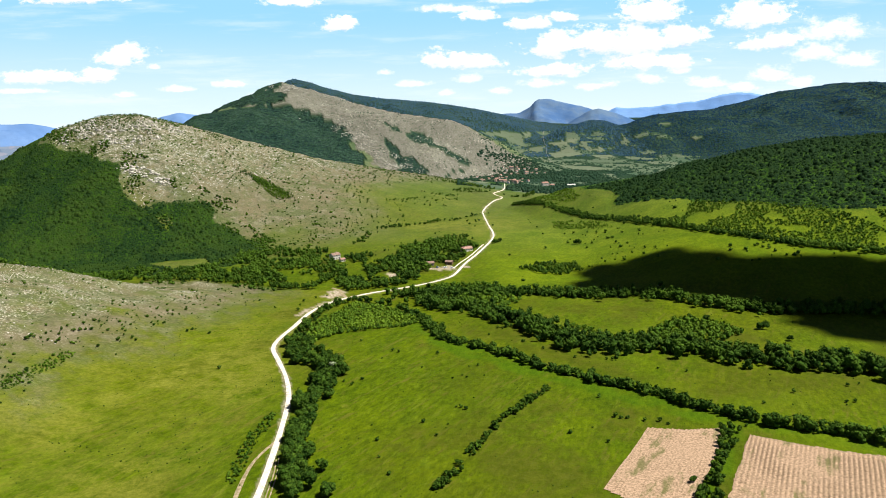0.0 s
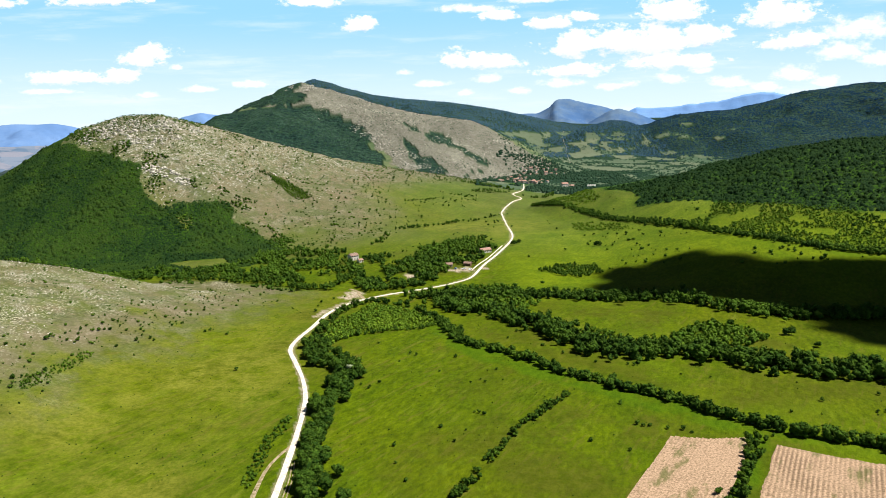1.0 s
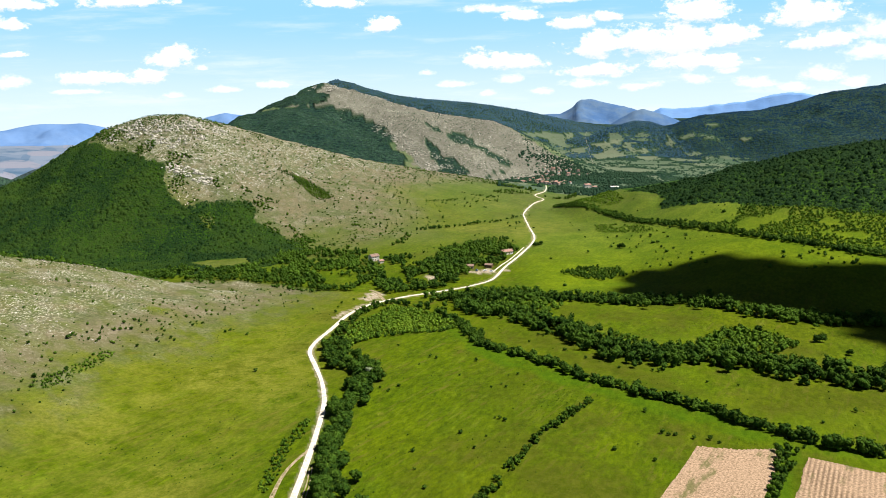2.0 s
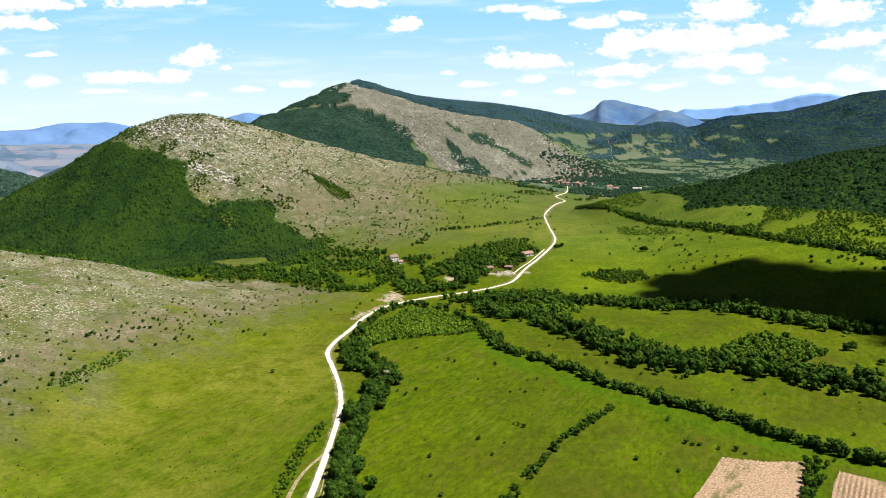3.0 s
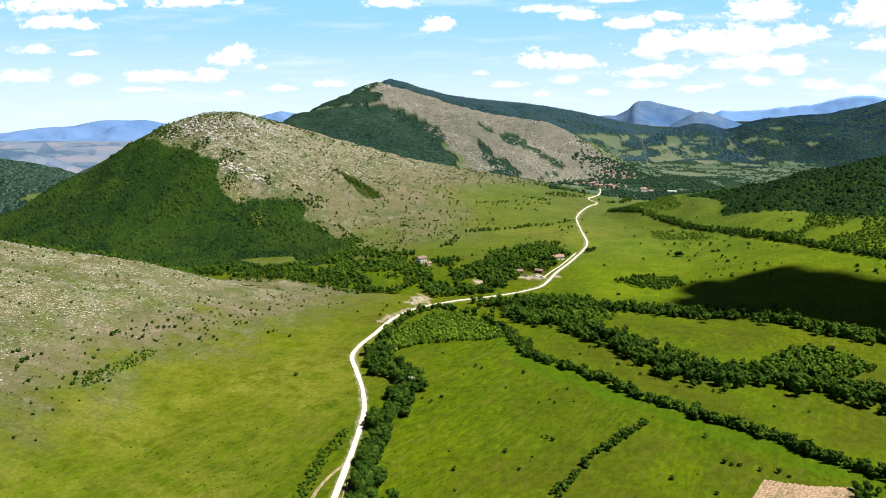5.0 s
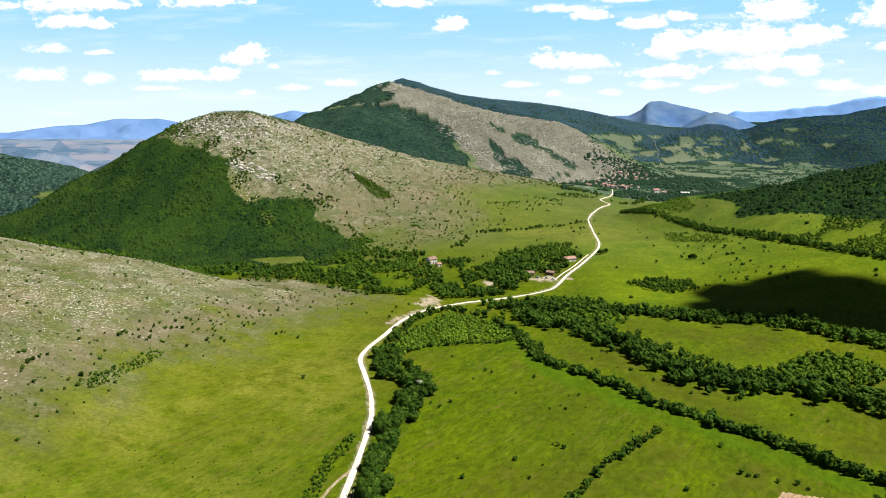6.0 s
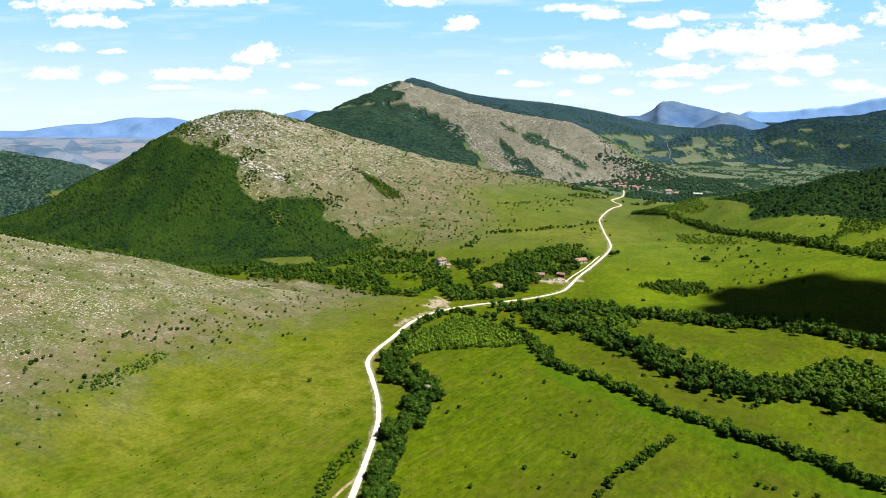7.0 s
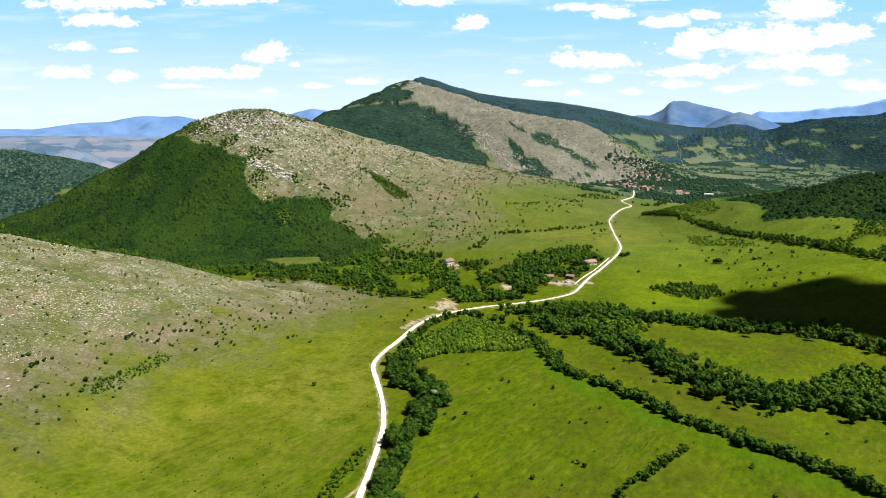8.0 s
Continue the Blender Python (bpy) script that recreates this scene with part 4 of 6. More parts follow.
def planted(name, forms, x, y, size, material, label, category, seed, sink=0.04, tone=(0, 1), parent=None):
    """One mesh of many plants: forms are taken in turn, each turned, scaled and set on the ground."""
    rnd = np.random.default_rng(seed)
    x, y = np.asarray(x, float), np.asarray(y, float)
    size = np.broadcast_to(size, x.shape)
    z = height(x, y) - sink * size
    pick = rnd.integers(len(forms), size=len(x))
    all_v, all_f, all_t, base = [], [], [], 0
    for k, (v, f) in enumerate(forms):
        who = np.nonzero(pick == k)[0]
        if not len(who):
            continue
        a = rnd.uniform(0, 6.283, len(who))
        wide = size[who] * rnd.uniform(0.85, 1.2, len(who))
        high = size[who] * rnd.uniform(0.8, 1.2, len(who))
        ca, sa = np.cos(a)[:, None], np.sin(a)[:, None]
        vx = (v[None, :, 0] * ca - v[None, :, 1] * sa) * wide[:, None] + x[who][:, None]
        vy = (v[None, :, 0] * sa + v[None, :, 1] * ca) * wide[:, None] + y[who][:, None]
        vz = v[None, :, 2] * high[:, None] + z[who][:, None]
        all_v.append(np.stack([vx, vy, vz], -1).reshape(-1, 3))
        all_f.append((f[None] + (np.arange(len(who)) * len(v))[:, None, None] + base).reshape(-1, 3))
        shade = np.clip(rnd.uniform(0.0, 0.62, len(who)) + 0.55 * rough(x[who], y[who], 70, 3, 77) + 0.55 * rough(x[who], y[who], 15, 3, 79) + 0.15, 0, 1)
        all_t.append(np.repeat(tone[0] + (tone[1] - tone[0]) * shade, len(v)))
        base += len(who) * len(v)
    v, f, t = np.vstack(all_v), np.vstack(all_f), np.concatenate(all_t)
    mesh = bpy.data.meshes.new(name)
    mesh.vertices.add(len(v))
    mesh.vertices.foreach_set("co", v.astype(np.float32).ravel())
    mesh.loops.add(f.size)
    mesh.loops.foreach_set("vertex_index", f.astype(np.int32).ravel())
    mesh.polygons.add(len(f))
    mesh.polygons.foreach_set("loop_start", np.arange(0, f.size, 3, dtype=np.int32))
    mesh.attributes.new("tone", "FLOAT", "POINT").data.foreach_set("value", t.astype(np.float32))
    mesh.materials.append(material)
    mesh.update(calc_edges=True)
    return tagged(new(name, mesh), label, category, kind="stuff")


def sown(gap, box, keep, seed):
    """Places on a shaken grid over box (x0, y0, x1, y1) where keep(x, y) holds."""
    rnd = np.random.default_rng(seed)
    gx, gy = np.meshgrid(np.arange(box[0], box[2], gap), np.arange(box[1], box[3], gap))
    x = gx.ravel() + rnd.uniform(-0.85, 0.85, gx.size) * gap
    y = gy.ravel() + rnd.uniform(-0.85, 0.85, gx.size) * gap
    wedge = (x < 0.70 * y + 20) & (x > -1.02 * y - 30)
    x, y = x[wedge], y[wedge]
    k = keep(x, y)
    return x[k], y[k]


def cap(seed, tall=0.8, sprays=3, rings=2):
    """A far tree's crown: an uneven dome with a few sprays."""
    rnd = np.random.default_rng(seed)
    levels = [(0.5, 0.12), (0.36, 0.62)][:rings]
    v = [(math.cos(k * 1.2566 + n * 0.63) * r * rnd.uniform(0.8, 1.2), math.sin(k * 1.2566 + n * 0.63) * r * rnd.uniform(0.8, 1.2), tall * z * rnd.uniform(0.8, 1.15)) for n, (r, z) in enumerate(levels) for k in range(5)]
    v.append((rnd.uniform(-0.12, 0.12), rnd.uniform(-0.12, 0.12), tall))
    f, top = [], len(v) - 1
    for k in range(5):
        q = (k + 1) % 5
        if rings == 2:
            f += [(k, q, 5 + k), (q, 5 + q, 5 + k)]
        f.append((top - 5 + k, top - 5 + q, top))
    for n in range(sprays):
        a, s = rnd.uniform(0, 6.283), rnd.uniform(0.12, 0.22)
        p = np.array([math.cos(a) * 0.36, math.sin(a) * 0.36, tall * rnd.uniform(0.5, 0.85)])
        w = rnd.normal(size=(2, 3)) * s
        f.append((len(v), len(v) + 1, len(v) + 2))
        v += [tuple(p), tuple(p + w[0]), tuple(p + w[1])]
    return np.array(v), np.array(f)


DISTANT_FORMS = [cap(740 + k, 0.46 + 0.05 * k, 0, 1) for k in range(6)]
FAR_FORMS = [crown(700 + k, 1, 5, 0.2, 0.9) for k in range(5)]
BRUSH_FORMS = [cap(670 + k, 0.42 + 0.05 * (k % 5), 1, 1) for k in range(10)]
CANOPY_FORMS = [cap(650 + k, 0.55 + 0.05 * (k % 5), 3) for k in range(10)]
HEDGE_FORMS = [crown(500 + k, 5, 60, 0.10, 0.85 + 0.07 * k) for k in range(8)]
GROVE_FORMS = [crown(520 + k, 3, 42, 0.115, 0.82 + 0.08 * k) for k in range(8)]
SHRUB_FORMS = [crown(400 + k, 2, 16, 0.17, 0.8) for k in range(5)]


def wobbled(outline, amount=10, seed=31):
    def keep(x, y):
        return inside(x + amount * rough(x, y, 42, 5, 31), y + amount * rough(x, y, 42, 5, 41), outline)
    return keep


def turned_to_valley(x, y):
    r = np.hypot(x, y)
    z, z2 = height(x, y), height(x * (1 + 24 / r), y * (1 + 24 / r))
    return (z2 - z) / 24 > (z - 150) / r - 0.06


# Woods on the hills.
x, y = sown(1.85, (-900, 540, -150, 1000), wobbled(DOME_WOOD, 15), 1)
ok = (y < 1000 + 0.2 * x + 150) & (x > -860) & turned_to_valley(x, y) & ~inside(x, y, WOOD_CLEARING) & ~wobbled(DOME_SHOULDER, 15)(x, y)
planted("woodland", BRUSH_FORMS, x[ok], y[ok], 1.9 + 3.4 * np.random.default_rng(2).uniform(0, 1, ok.sum()) ** 2.2, WOODLAND, "dense green broadleaf wood covering a hillside", "woodland", 3, 0.16, (-0.1, 1.05))
x, y = sown(6.5, (-860, 540, -150, 1000), lambda a, b: wobbled(DOME_WOOD, 15)(a, b) & (rough(a, b, 30, 4, 4) > -0.1) & ~inside(a, b, WOOD_CLEARING) & turned_to_valley(a, b), 4)
planted("woodland", CANOPY_FORMS, x, y, np.random.default_rng(4).uniform(3.6, 6.6, len(x)), WOODLAND, "taller trees standing out of a hillside wood", "woodland", 4, 0.12)
x, y = sown(2.9, (200, 500, 740, 1010), wobbled(RIDGE_WOOD, 15), 7)
ok = turned_to_valley(x, y)
x, y = x[ok], y[ok]
# Low tone range: the ridge's cloud shade is put into the leaf colour.
planted("woodland", CANOPY_FORMS[:5] + BRUSH_FORMS, x, y, 2.0 + 5.8 * np.random.default_rng(8).uniform(0, 1, len(x)) ** 2.4, WOODLAND, "dense broadleaf wood on a ridge, cloud shade in its colour", "woodland", 9, 0.16, (-0.6, 0.35))


def rows_of(line, width, gap, seed, gaps=0.0):
    """Places scattered along a line."""
    rnd = np.random.default_rng(seed)
    p = smooth_line(line, 1.0)
    n = int(len(p) * width / gap / gap) + 4
    k = rnd.integers(len(p), size=n)
    off = rnd.normal(size=(n, 2)) * width * 0.33
    x, y = p[k, 0] + off[:, 0], p[k, 1] + off[:, 1]
    ok = grain(x, y, 16, seed) > gaps * 2 - 1
    return x[ok], y[ok]


HEDGE_LONG = [(-27, 475), (-16, 455), (-6, 425), (1, 406), (15, 391), (28, 380), (45, 362), (53, 350), (64, 342), (74, 333), (86, 322), (100, 312), (109, 300), (119, 291), (129, 282), (138, 276), (152, 269), (167, 261), (178, 254), (215, 235), (260, 215)]
HEDGE_SLANT = [(51, 319), (38, 301), (25, 283), (17, 266), (10, 254), (2, 236), (-5, 223)]
HEDGE_FIELDS = [(124, 271), (117, 262), (110, 249), (98, 228), (91, 217), (84, 204)]
HEDGE_FAR = [(112, 1060), (130, 1028), (159, 955), (187, 867), (218, 780), (245, 715), (266, 655), (294, 612), (328, 588), (371, 572), (480, 520)]
for line, width, gap, lo, hi, gaps, label, seed in (
        (HEDGE_LONG, 5.0, 1.8, 2.6, 5.8, 0.012, "long green hedgerow of bushes and small trees", 11),  (RIVER_LOW, 20, 2.9, 4.0, 8.2, 0.05, "thick belt of trees along a stream", 14),
        (RIVER_HIGH, 17, 3.0, 4.0, 8.0, 0.05, "belt of trees along a ditch", 15), (HEDGE_FAR, 9.0, 2.3, 3.0, 6.0, 0.012, "long belt of bushes between meadows", 16)):
    x, y = rows_of(line, width, gap, seed, gaps)
    planted("hedgerow", GROVE_FORMS if line in (RIVER_HIGH, HEDGE_FAR) else HEDGE_FORMS, x, y, np.random.default_rng(seed).uniform(lo, hi, len(x)), LEAVES, label, "hedgerow", seed, 0.06)

# Scrub and groves.
THICKET = [(-92, 438), (-72, 506), (-50, 497), (-36, 485), (-18, 447), (-33, 436), (-69, 422), (-84, 398)]
GROVE = [(-74, 700), (-40, 741), (4, 784), (28, 772), (36, 738), (20, 690), (14, 664), (-11, 666), (-14, 625), (-23, 592), (-41, 594), (-51, 633), (-65, 612), (-80, 649)]
GROVE_WEST = [(-225, 722), (-136, 735), (-100, 722), (-72, 705), (-85, 650), (-97, 612), (-106, 585), (-150, 592), (-200, 640)]
GROVE_BEND = [(-102, 594), (-80, 548), (-46, 567), (-32, 577), (-43, 588), (-70, 605), (-89, 598)]
COPSE = [(65, 635), (86, 646), (125, 647), (132, 618), (111, 601), (87, 610)]
COPSE_FAR = [(143, 881), (166, 867), (190, 811), (196, 769), (162, 809), (140, 840)]
SCRUB_EAST = [(290, 785), (318, 744), (360, 712), (430, 655), (480, 580), (400, 570), (340, 590), (306, 614), (281, 626), (254, 677), (243, 735), (270, 742)]
SCRUB_LANE = [(130, 1035), (160, 1120), (191, 1150), (201, 982), (187, 950), (165, 965)]
VILLAGE_WOOD = [(18, 1201), (91, 1240), (120, 1230), (190, 1215), (330, 1330), (500, 1380), (540, 1560), (400, 1800), (260, 1880), (120, 1820), (50, 1620), (30, 1380)]
POCKETS = [[(-161, 632), (-147, 631), (-114, 610), (-111, 585), (-122, 575), (-140, 590)], [(-99, 660), (-81, 679), (-65, 590), (-84, 601)], [(-30, 600), (-8, 606), (8, 630), (-6, 632), (-24, 622)]]
YARDS = [(-3, 642, 11), (4, 640, 10), (25, 719, 9), (28, 712, 9), (-112, 692, 9), (-104, 680, 10), (-96, 668, 8), (32, 708, 10), (-47, 619, 6)]


def clear_of_yards(keep, road=4.5):
    def good(x, y):
        k = keep(x, y) & (near_line(x, y, ROAD) > road)
        for outline in POCKETS:
            k &= ~inside(x + 4 * rough(x, y, 16, 3, 5), y, outline)
        for a, b, r in YARDS:
            k &= np.hypot(x - a, y - b) > r
        return k
    return good


def patchy(keep, size, least, seed):
    return lambda x, y: keep(x, y) & (rough(x, y, size, 3, seed) > least)


GROVES_NEAR = [
    (THICKET, 2.2, 1.3, 4.4, -2, SHRUB_FORMS, SCRUB, "bright green thicket of young bushes beside the road", "thicket", 101),
    (GROVE, 3.5, 3.0, 7.8, -0.25, GROVE_FORMS, LEAVES, "dense green grove round a farmyard", "grove", 102),
    ([(-430, 470), (-330, 500), (-296, 512), (-272, 600), (-262, 640), (-300, 660), (-380, 620), (-480, 570)], 3.9, 3.0, 6.6, -0.3, GROVE_FORMS, LEAVES, "dark trees and scrub behind a stony brow", "grove", 114),
    ([(-300, 655), (-228, 640), (-182, 632), (-122, 655), (-132, 706), (-207, 705), (-228, 668), (-262, 648)], 4.0, 3.4, 7.0, -0.3, GROVE_FORMS, LEAVES, "dark trees below a hillside wood", "grove", 115),
    ([(-280, 602), (-225, 600), (-180, 587), (-152, 572), (-140, 582), (-185, 622), (-225, 650), (-262, 648)], 3.8, 2.6, 6.2, -0.25, GROVE_FORMS, LEAVES, "dark trees and bushes behind a stony brow", "grove", 116),
    (GROVE_WEST, 4.0, 2.8, 6.8, 0.06, GROVE_FORMS, LEAVES, "open green grove below a stony hill", "grove", 103),
    (GROVE_BEND, 3.6, 3.6, 7.2, -0.2, GROVE_FORMS, LEAVES, "leafy trees beside the road bend", "grove", 104),
]
GROVES_MID = [
    (COPSE, 3.2, 2.6, 5.0, -0.9, GROVE_FORMS, LEAVES, "long low copse in a meadow", "copse", 105),
    (COPSE_FAR, 3.4, 1.6, 3.6, -0.45, SHRUB_FORMS, SCRUB, "light green scrub patch in a far meadow", "scrub", 106),
    (SCRUB_EAST, 3.0, 1.4, 4.4, -0.22, SHRUB_FORMS, HILL_SCRUB, "dense green scrub along a meadow edge", "scrub", 107),
    (SCRUB_LANE, 3.4, 1.6, 3.8, -0.4, SHRUB_FORMS, SCRUB, "light green scrub above a long hedge", "scrub", 108),
    ([(2, 530), (33, 520), (52, 528), (60, 505), (40, 480), (20, 490)], 3.4, 2.5, 5.0, -2, SHRUB_FORMS, SCRUB, "bright green bushes between two tree belts", "thicket", 109),
    ([(128, 410), (155, 443), (170, 436), (190, 405), (161, 385), (126, 388)], 3.2, 3.5, 6.5, -2, SHRUB_FORMS, HILL_SCRUB, "bright green young trees beside a stream", "thicket", 110),
    ([(70, 425), (82, 432), (100, 415), (95, 392), (80, 396)], 3.4, 2.5, 5.0, -2, SHRUB_FORMS, SCRUB, "bright green bushes beside a tree belt", "thicket", 111),
]
GROVES_FAR = [
    ([(-274, 982), (-259, 984), (-233, 963), (-213, 941), (-219, 926), (-238, 935), (-259, 957)], 2.0, 1.4, 3.4, -0.6, SHRUB_FORMS, HILL_SCRUB, "green bushes crowded in a gully", "scrub", 118),
    ([(-29, 546), (-1, 571), (44, 569), (61, 542), (47, 509), (29, 474), (7, 493), (-17, 509)], 3.4, 2.4, 5.4, -0.3, SHRUB_FORMS, HILL_SCRUB, "green bushes filling the ground between two tree belts", "thicket", 117),
    ([(-200, 350), (-205, 346), (-205, 318), (-208, 282), (-199, 282), (-197, 310), (-197, 330)], 1.6, 0.7, 2.2, -0.2, SHRUB_FORMS, HILL_SCRUB, "low green scrub strip at a slope foot", "scrub", 113),
    ([(-86, 262), (-81, 296), (-77, 296), (-78, 262), (-77, 234), (-81, 234)], 1.7, 0.9, 2.4, -0.5, SHRUB_FORMS, HILL_SCRUB, "low scrub beside a farm track", "scrub", 112),
]
for outline, gap, lo, hi, least, forms, material, label, kind, seed in GROVES_NEAR + GROVES_MID + GROVES_FAR:
    xs, ys = [p[0] for p in outline], [p[1] for p in outline]
    x, y = sown(gap, (min(xs) - 8, min(ys) - 8, max(xs) + 8, max(ys) + 8), clear_of_yards(patchy(wobbled(outline, 5), 38, least, seed)), seed)
    planted(kind, forms, x, y, np.random.default_rng(seed).uniform(lo, hi, len(x)), material, label, kind, seed, 0.06)

HEDGES_NEAR = [
    ([(-26, 478), (-45, 500), (-66, 514), (-80, 504), (-89, 475), (-93, 445), (-96, 420), (-92, 402)], 5, 2.8, 2.8, 5.6, "dark bushes round a thicket", 121),
    ([(-18, 445), (-34, 433), (-69, 420), (-86, 396)], 3.5, 2.6, 2.0, 3.6, "low bushes along a meadow edge", 122),
    ([(-150, 576), (-128, 566), (-108, 562)], 6, 3.5, 4, 7, "row of dark trees behind a slope", 123),
    ([(-250, 640), (-191, 630), (-146, 601)], 9, 4.5, 4, 8, "row of trees at the foot of a wood", 124),
    ([(-188, 619), (-165, 606), (-150, 590), (-143, 566), (-123, 568), (-108, 586), (-106, 610)], 6, 3.2, 3, 5.5, "dark hedge round a small meadow", 132),
]
HEDGES_MID = [
    ([(-110, 666), (-100, 629), (-89, 588), (-78, 557)], 10, 3.6, 4, 7.5, "belt of tall dark trees down to the road", 133),
    ([(-81, 664), (-74, 640), (-67, 611)], 5, 3.4, 3, 6, "row of trees between two small meadows", 134),
    ([(-86, 859), (-62, 879), (-33, 891), (5, 931)], 7, 3.8, 3, 5.5, "dark hedge across a pasture", 125),
    ([(13, 925), (38, 953), (55, 980)], 5, 3.8, 2.5, 4.5, "short hedge across a pasture", 126),
    ([(-104, 769), (-93, 792), (-89, 816)], 8, 4.5, 3, 6, "cluster of bushes on a pasture", 127),
    ([(-2, 780), (15, 800), (31, 792)], 7, 4.2, 3.5, 6, "row of dark bushes by the road", 128),
    ([(-95, 1010), (-70, 1015), (-40, 1040)], 5, 5, 2, 4, "thin row of bushes on a hillside", 129),
]
HEDGES_FAR = [
    ([(15, 1229), (60, 1235), (90, 1215)], 26, 4.4, 2.5, 5.5, "dark trees before a village", 135),
    ([(20, 1140), (50, 1165), (84, 1180)], 22, 5.0, 2.2, 5.0, "open dark scrub before a village", 136),
    ([(106, 1165), (125, 1150), (145, 1172), (162, 1215)], 8, 4.4, 3, 6, "dark trees beside a lane", 137),
    ([(-30, 1085), (0, 1090), (25, 1100)], 6, 5, 2.5, 4.5, "thin row of bushes on a pasture", 130),
    ([(-292, 980), (-275, 972), (-258, 965), (-240, 957), (-226, 950), (-219, 946), (-214, 936)], 13, 2.4, 1.6, 3.8, "green bushes filling a gully", 131),
]
for line, width, gap, lo, hi, label, seed in HEDGES_NEAR + HEDGES_MID + HEDGES_FAR:
    x, y = rows_of(line, width, gap, seed, 0.12)
    ok = clear_of_yards(lambda a, b: a > -1e9)(x, y)
    planted("hedgerow", GROVE_FORMS if seed > 122 else HEDGE_FORMS, x[ok], y[ok], np.random.default_rng(seed).uniform(lo, hi, ok.sum()), LEAVES, label, "hedgerow", seed, 0.06)

# Woods of the far mountains and copses beyond the village.


def wooded(x, y):
    z = height(x, y)
    return (cover(x, y, z)["wood"] > 0.5) & turned_to_valley(x, y)


x, y = sown(5.2, (-700, 1450, 420, 2260), wooded, 141)
planted("far_woodland", DISTANT_FORMS, x, y, np.random.default_rng(141).uniform(4.5, 8.0, len(x)), MID_WOODS, "dark green woods on a far mountainside", "woodland", 141, 0.40)
x, y = sown(7.2, (420, 1150, 1900, 2950), lambda a, b: wooded(a, b) & (a < 0.70 * b), 144)
size = np.random.default_rng(144).uniform(6, 9.5, len(x))
# These trees' dark blue also stands in for cloud shade and haze.
shaded_conifer = rough(x, y, 240, 5, 146) + 0.5 * step(x + 0.4 * y, 1450, 1900) + 0.4 * step(x, 560, 760) > -0.4
shaded_conifer &= height(x, y) > np.where(x > 600, 10, 28)
planted("far_woodland", DISTANT_FORMS, x[shaded_conifer], y[shaded_conifer], size[shaded_conifer], FAR_WOODS, "conifers on a far mountain, cloud shade and haze in their colour", "woodland", 144, 0.35)
planted("far_woodland", DISTANT_FORMS, x[~shaded_conifer], y[~shaded_conifer], size[~shaded_conifer], MID_WOODS, "green broadleaf woods on a far mountain", "woodland", 147, 0.35)
x, y = sown(8.5, (-800, 2260, 700, 3150), wooded, 145)
planted("far_woodland", DISTANT_FORMS, x, y, np.random.default_rng(145).uniform(7, 11, len(x)), HAZY_WOODS, "woods on a mountain behind, hazed blue-green in colour", "woodland", 145, 0.3)
x, y = sown(9, (-1800, 900, -780, 1800), wooded, 142)
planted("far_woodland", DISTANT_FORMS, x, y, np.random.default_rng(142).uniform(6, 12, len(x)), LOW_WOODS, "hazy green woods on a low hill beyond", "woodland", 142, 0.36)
rnd = np.random.default_rng(201)
spots = []
while len(spots) < 46:
    u, v = rnd.normal(size=2)
    x, y = (134 + 30 * u, 1545 + 62 * v) if len(spots) < 28 else (206 + 32 * u, 1730 + 32 * v)
    if all(math.hypot(x - a, y - b) > 15 for a, b in spots) and abs(u) < 2 and abs(v) < 2:
        spots.append((x, y))


def clear_of_houses(x, y):
    k = patchy(wobbled(VILLAGE_WOOD, 20), 70, -0.16, 143)(x, y) & (near_line(x, y, ROAD) > 5)
    for a, b in spots + [(213, 1400), (226, 1392), (266, 1387)]:
        k &= np.hypot(x - a, (y - b + 3) * 0.7) > 6
    return k


x, y = sown(6.2, (-60, 1130, 560, 1890), clear_of_houses, 143)
planted("village_trees", CANOPY_FORMS, x, y, np.random.default_rng(143).uniform(3.5, 8.5, len(x)), MID_WOODS, "green garden trees among village houses", "trees", 143, 0.1)


x, y = sown(13, (120, 1400, 1100, 2750), lambda a, b: (rough(a, b, 90, 5, 144) + np.random.default_rng(147).uniform(-0.5, 0.5, a.shape) > 0.0) & (a < 0.5 * b) & (height(a, b) < 110) & ~np.any([inside(a, b, q) for q in PARCELS], axis=0), 148)
planted("scattered_trees", DISTANT_FORMS, x, y, np.random.default_rng(148).uniform(4, 9, len(x)), MID_WOODS, "dark trees scattered between far fields", "trees", 148, 0.1)


# Bushes strewn over the stony hills.
def strewn(box, gap, keep, lo, hi, label, seed, material=LEAVES, power=2.2, forms=FAR_FORMS):
    x, y = sown(gap, box, keep, seed)
    size = lo + (hi - lo) * np.random.default_rng(seed).uniform(0, 1, len(x)) ** power
    return planted("scattered_bushes", forms, x, y, size, material, label, "bushes", seed, 0.1, (0, 0.8))


def on_dome(x, y):
    z = height(x, y)
    top = step(z, 60, 150)
    return (cover(x, y, z)["dry"] > 0.3) & turned_to_valley(x, y) & (y > 640) & (0.55 * rough(x, y, 42, 4, 151) + np.random.default_rng(150).uniform(-0.6, 0.6, x.shape) > 0.24 - 0.25 * top)


strewn((-620, 700, 60, 1500), 4.6, on_dome, 0.8, 3.4, "dark green bushes strewn over a stony hill", 151)
strewn((-580, 720, -170, 980), 3.2, lambda x, y: (softly(x, y, DOME_WOOD, 34) > 0.04) & (~inside(x, y, DOME_WOOD) | inside(x, y, DOME_SHOULDER)) & (rough(x, y, 22, 3, 163) > -0.05), 1.4, 4.4, "bushes straggling out from a wood edge", 163, power=1.4)
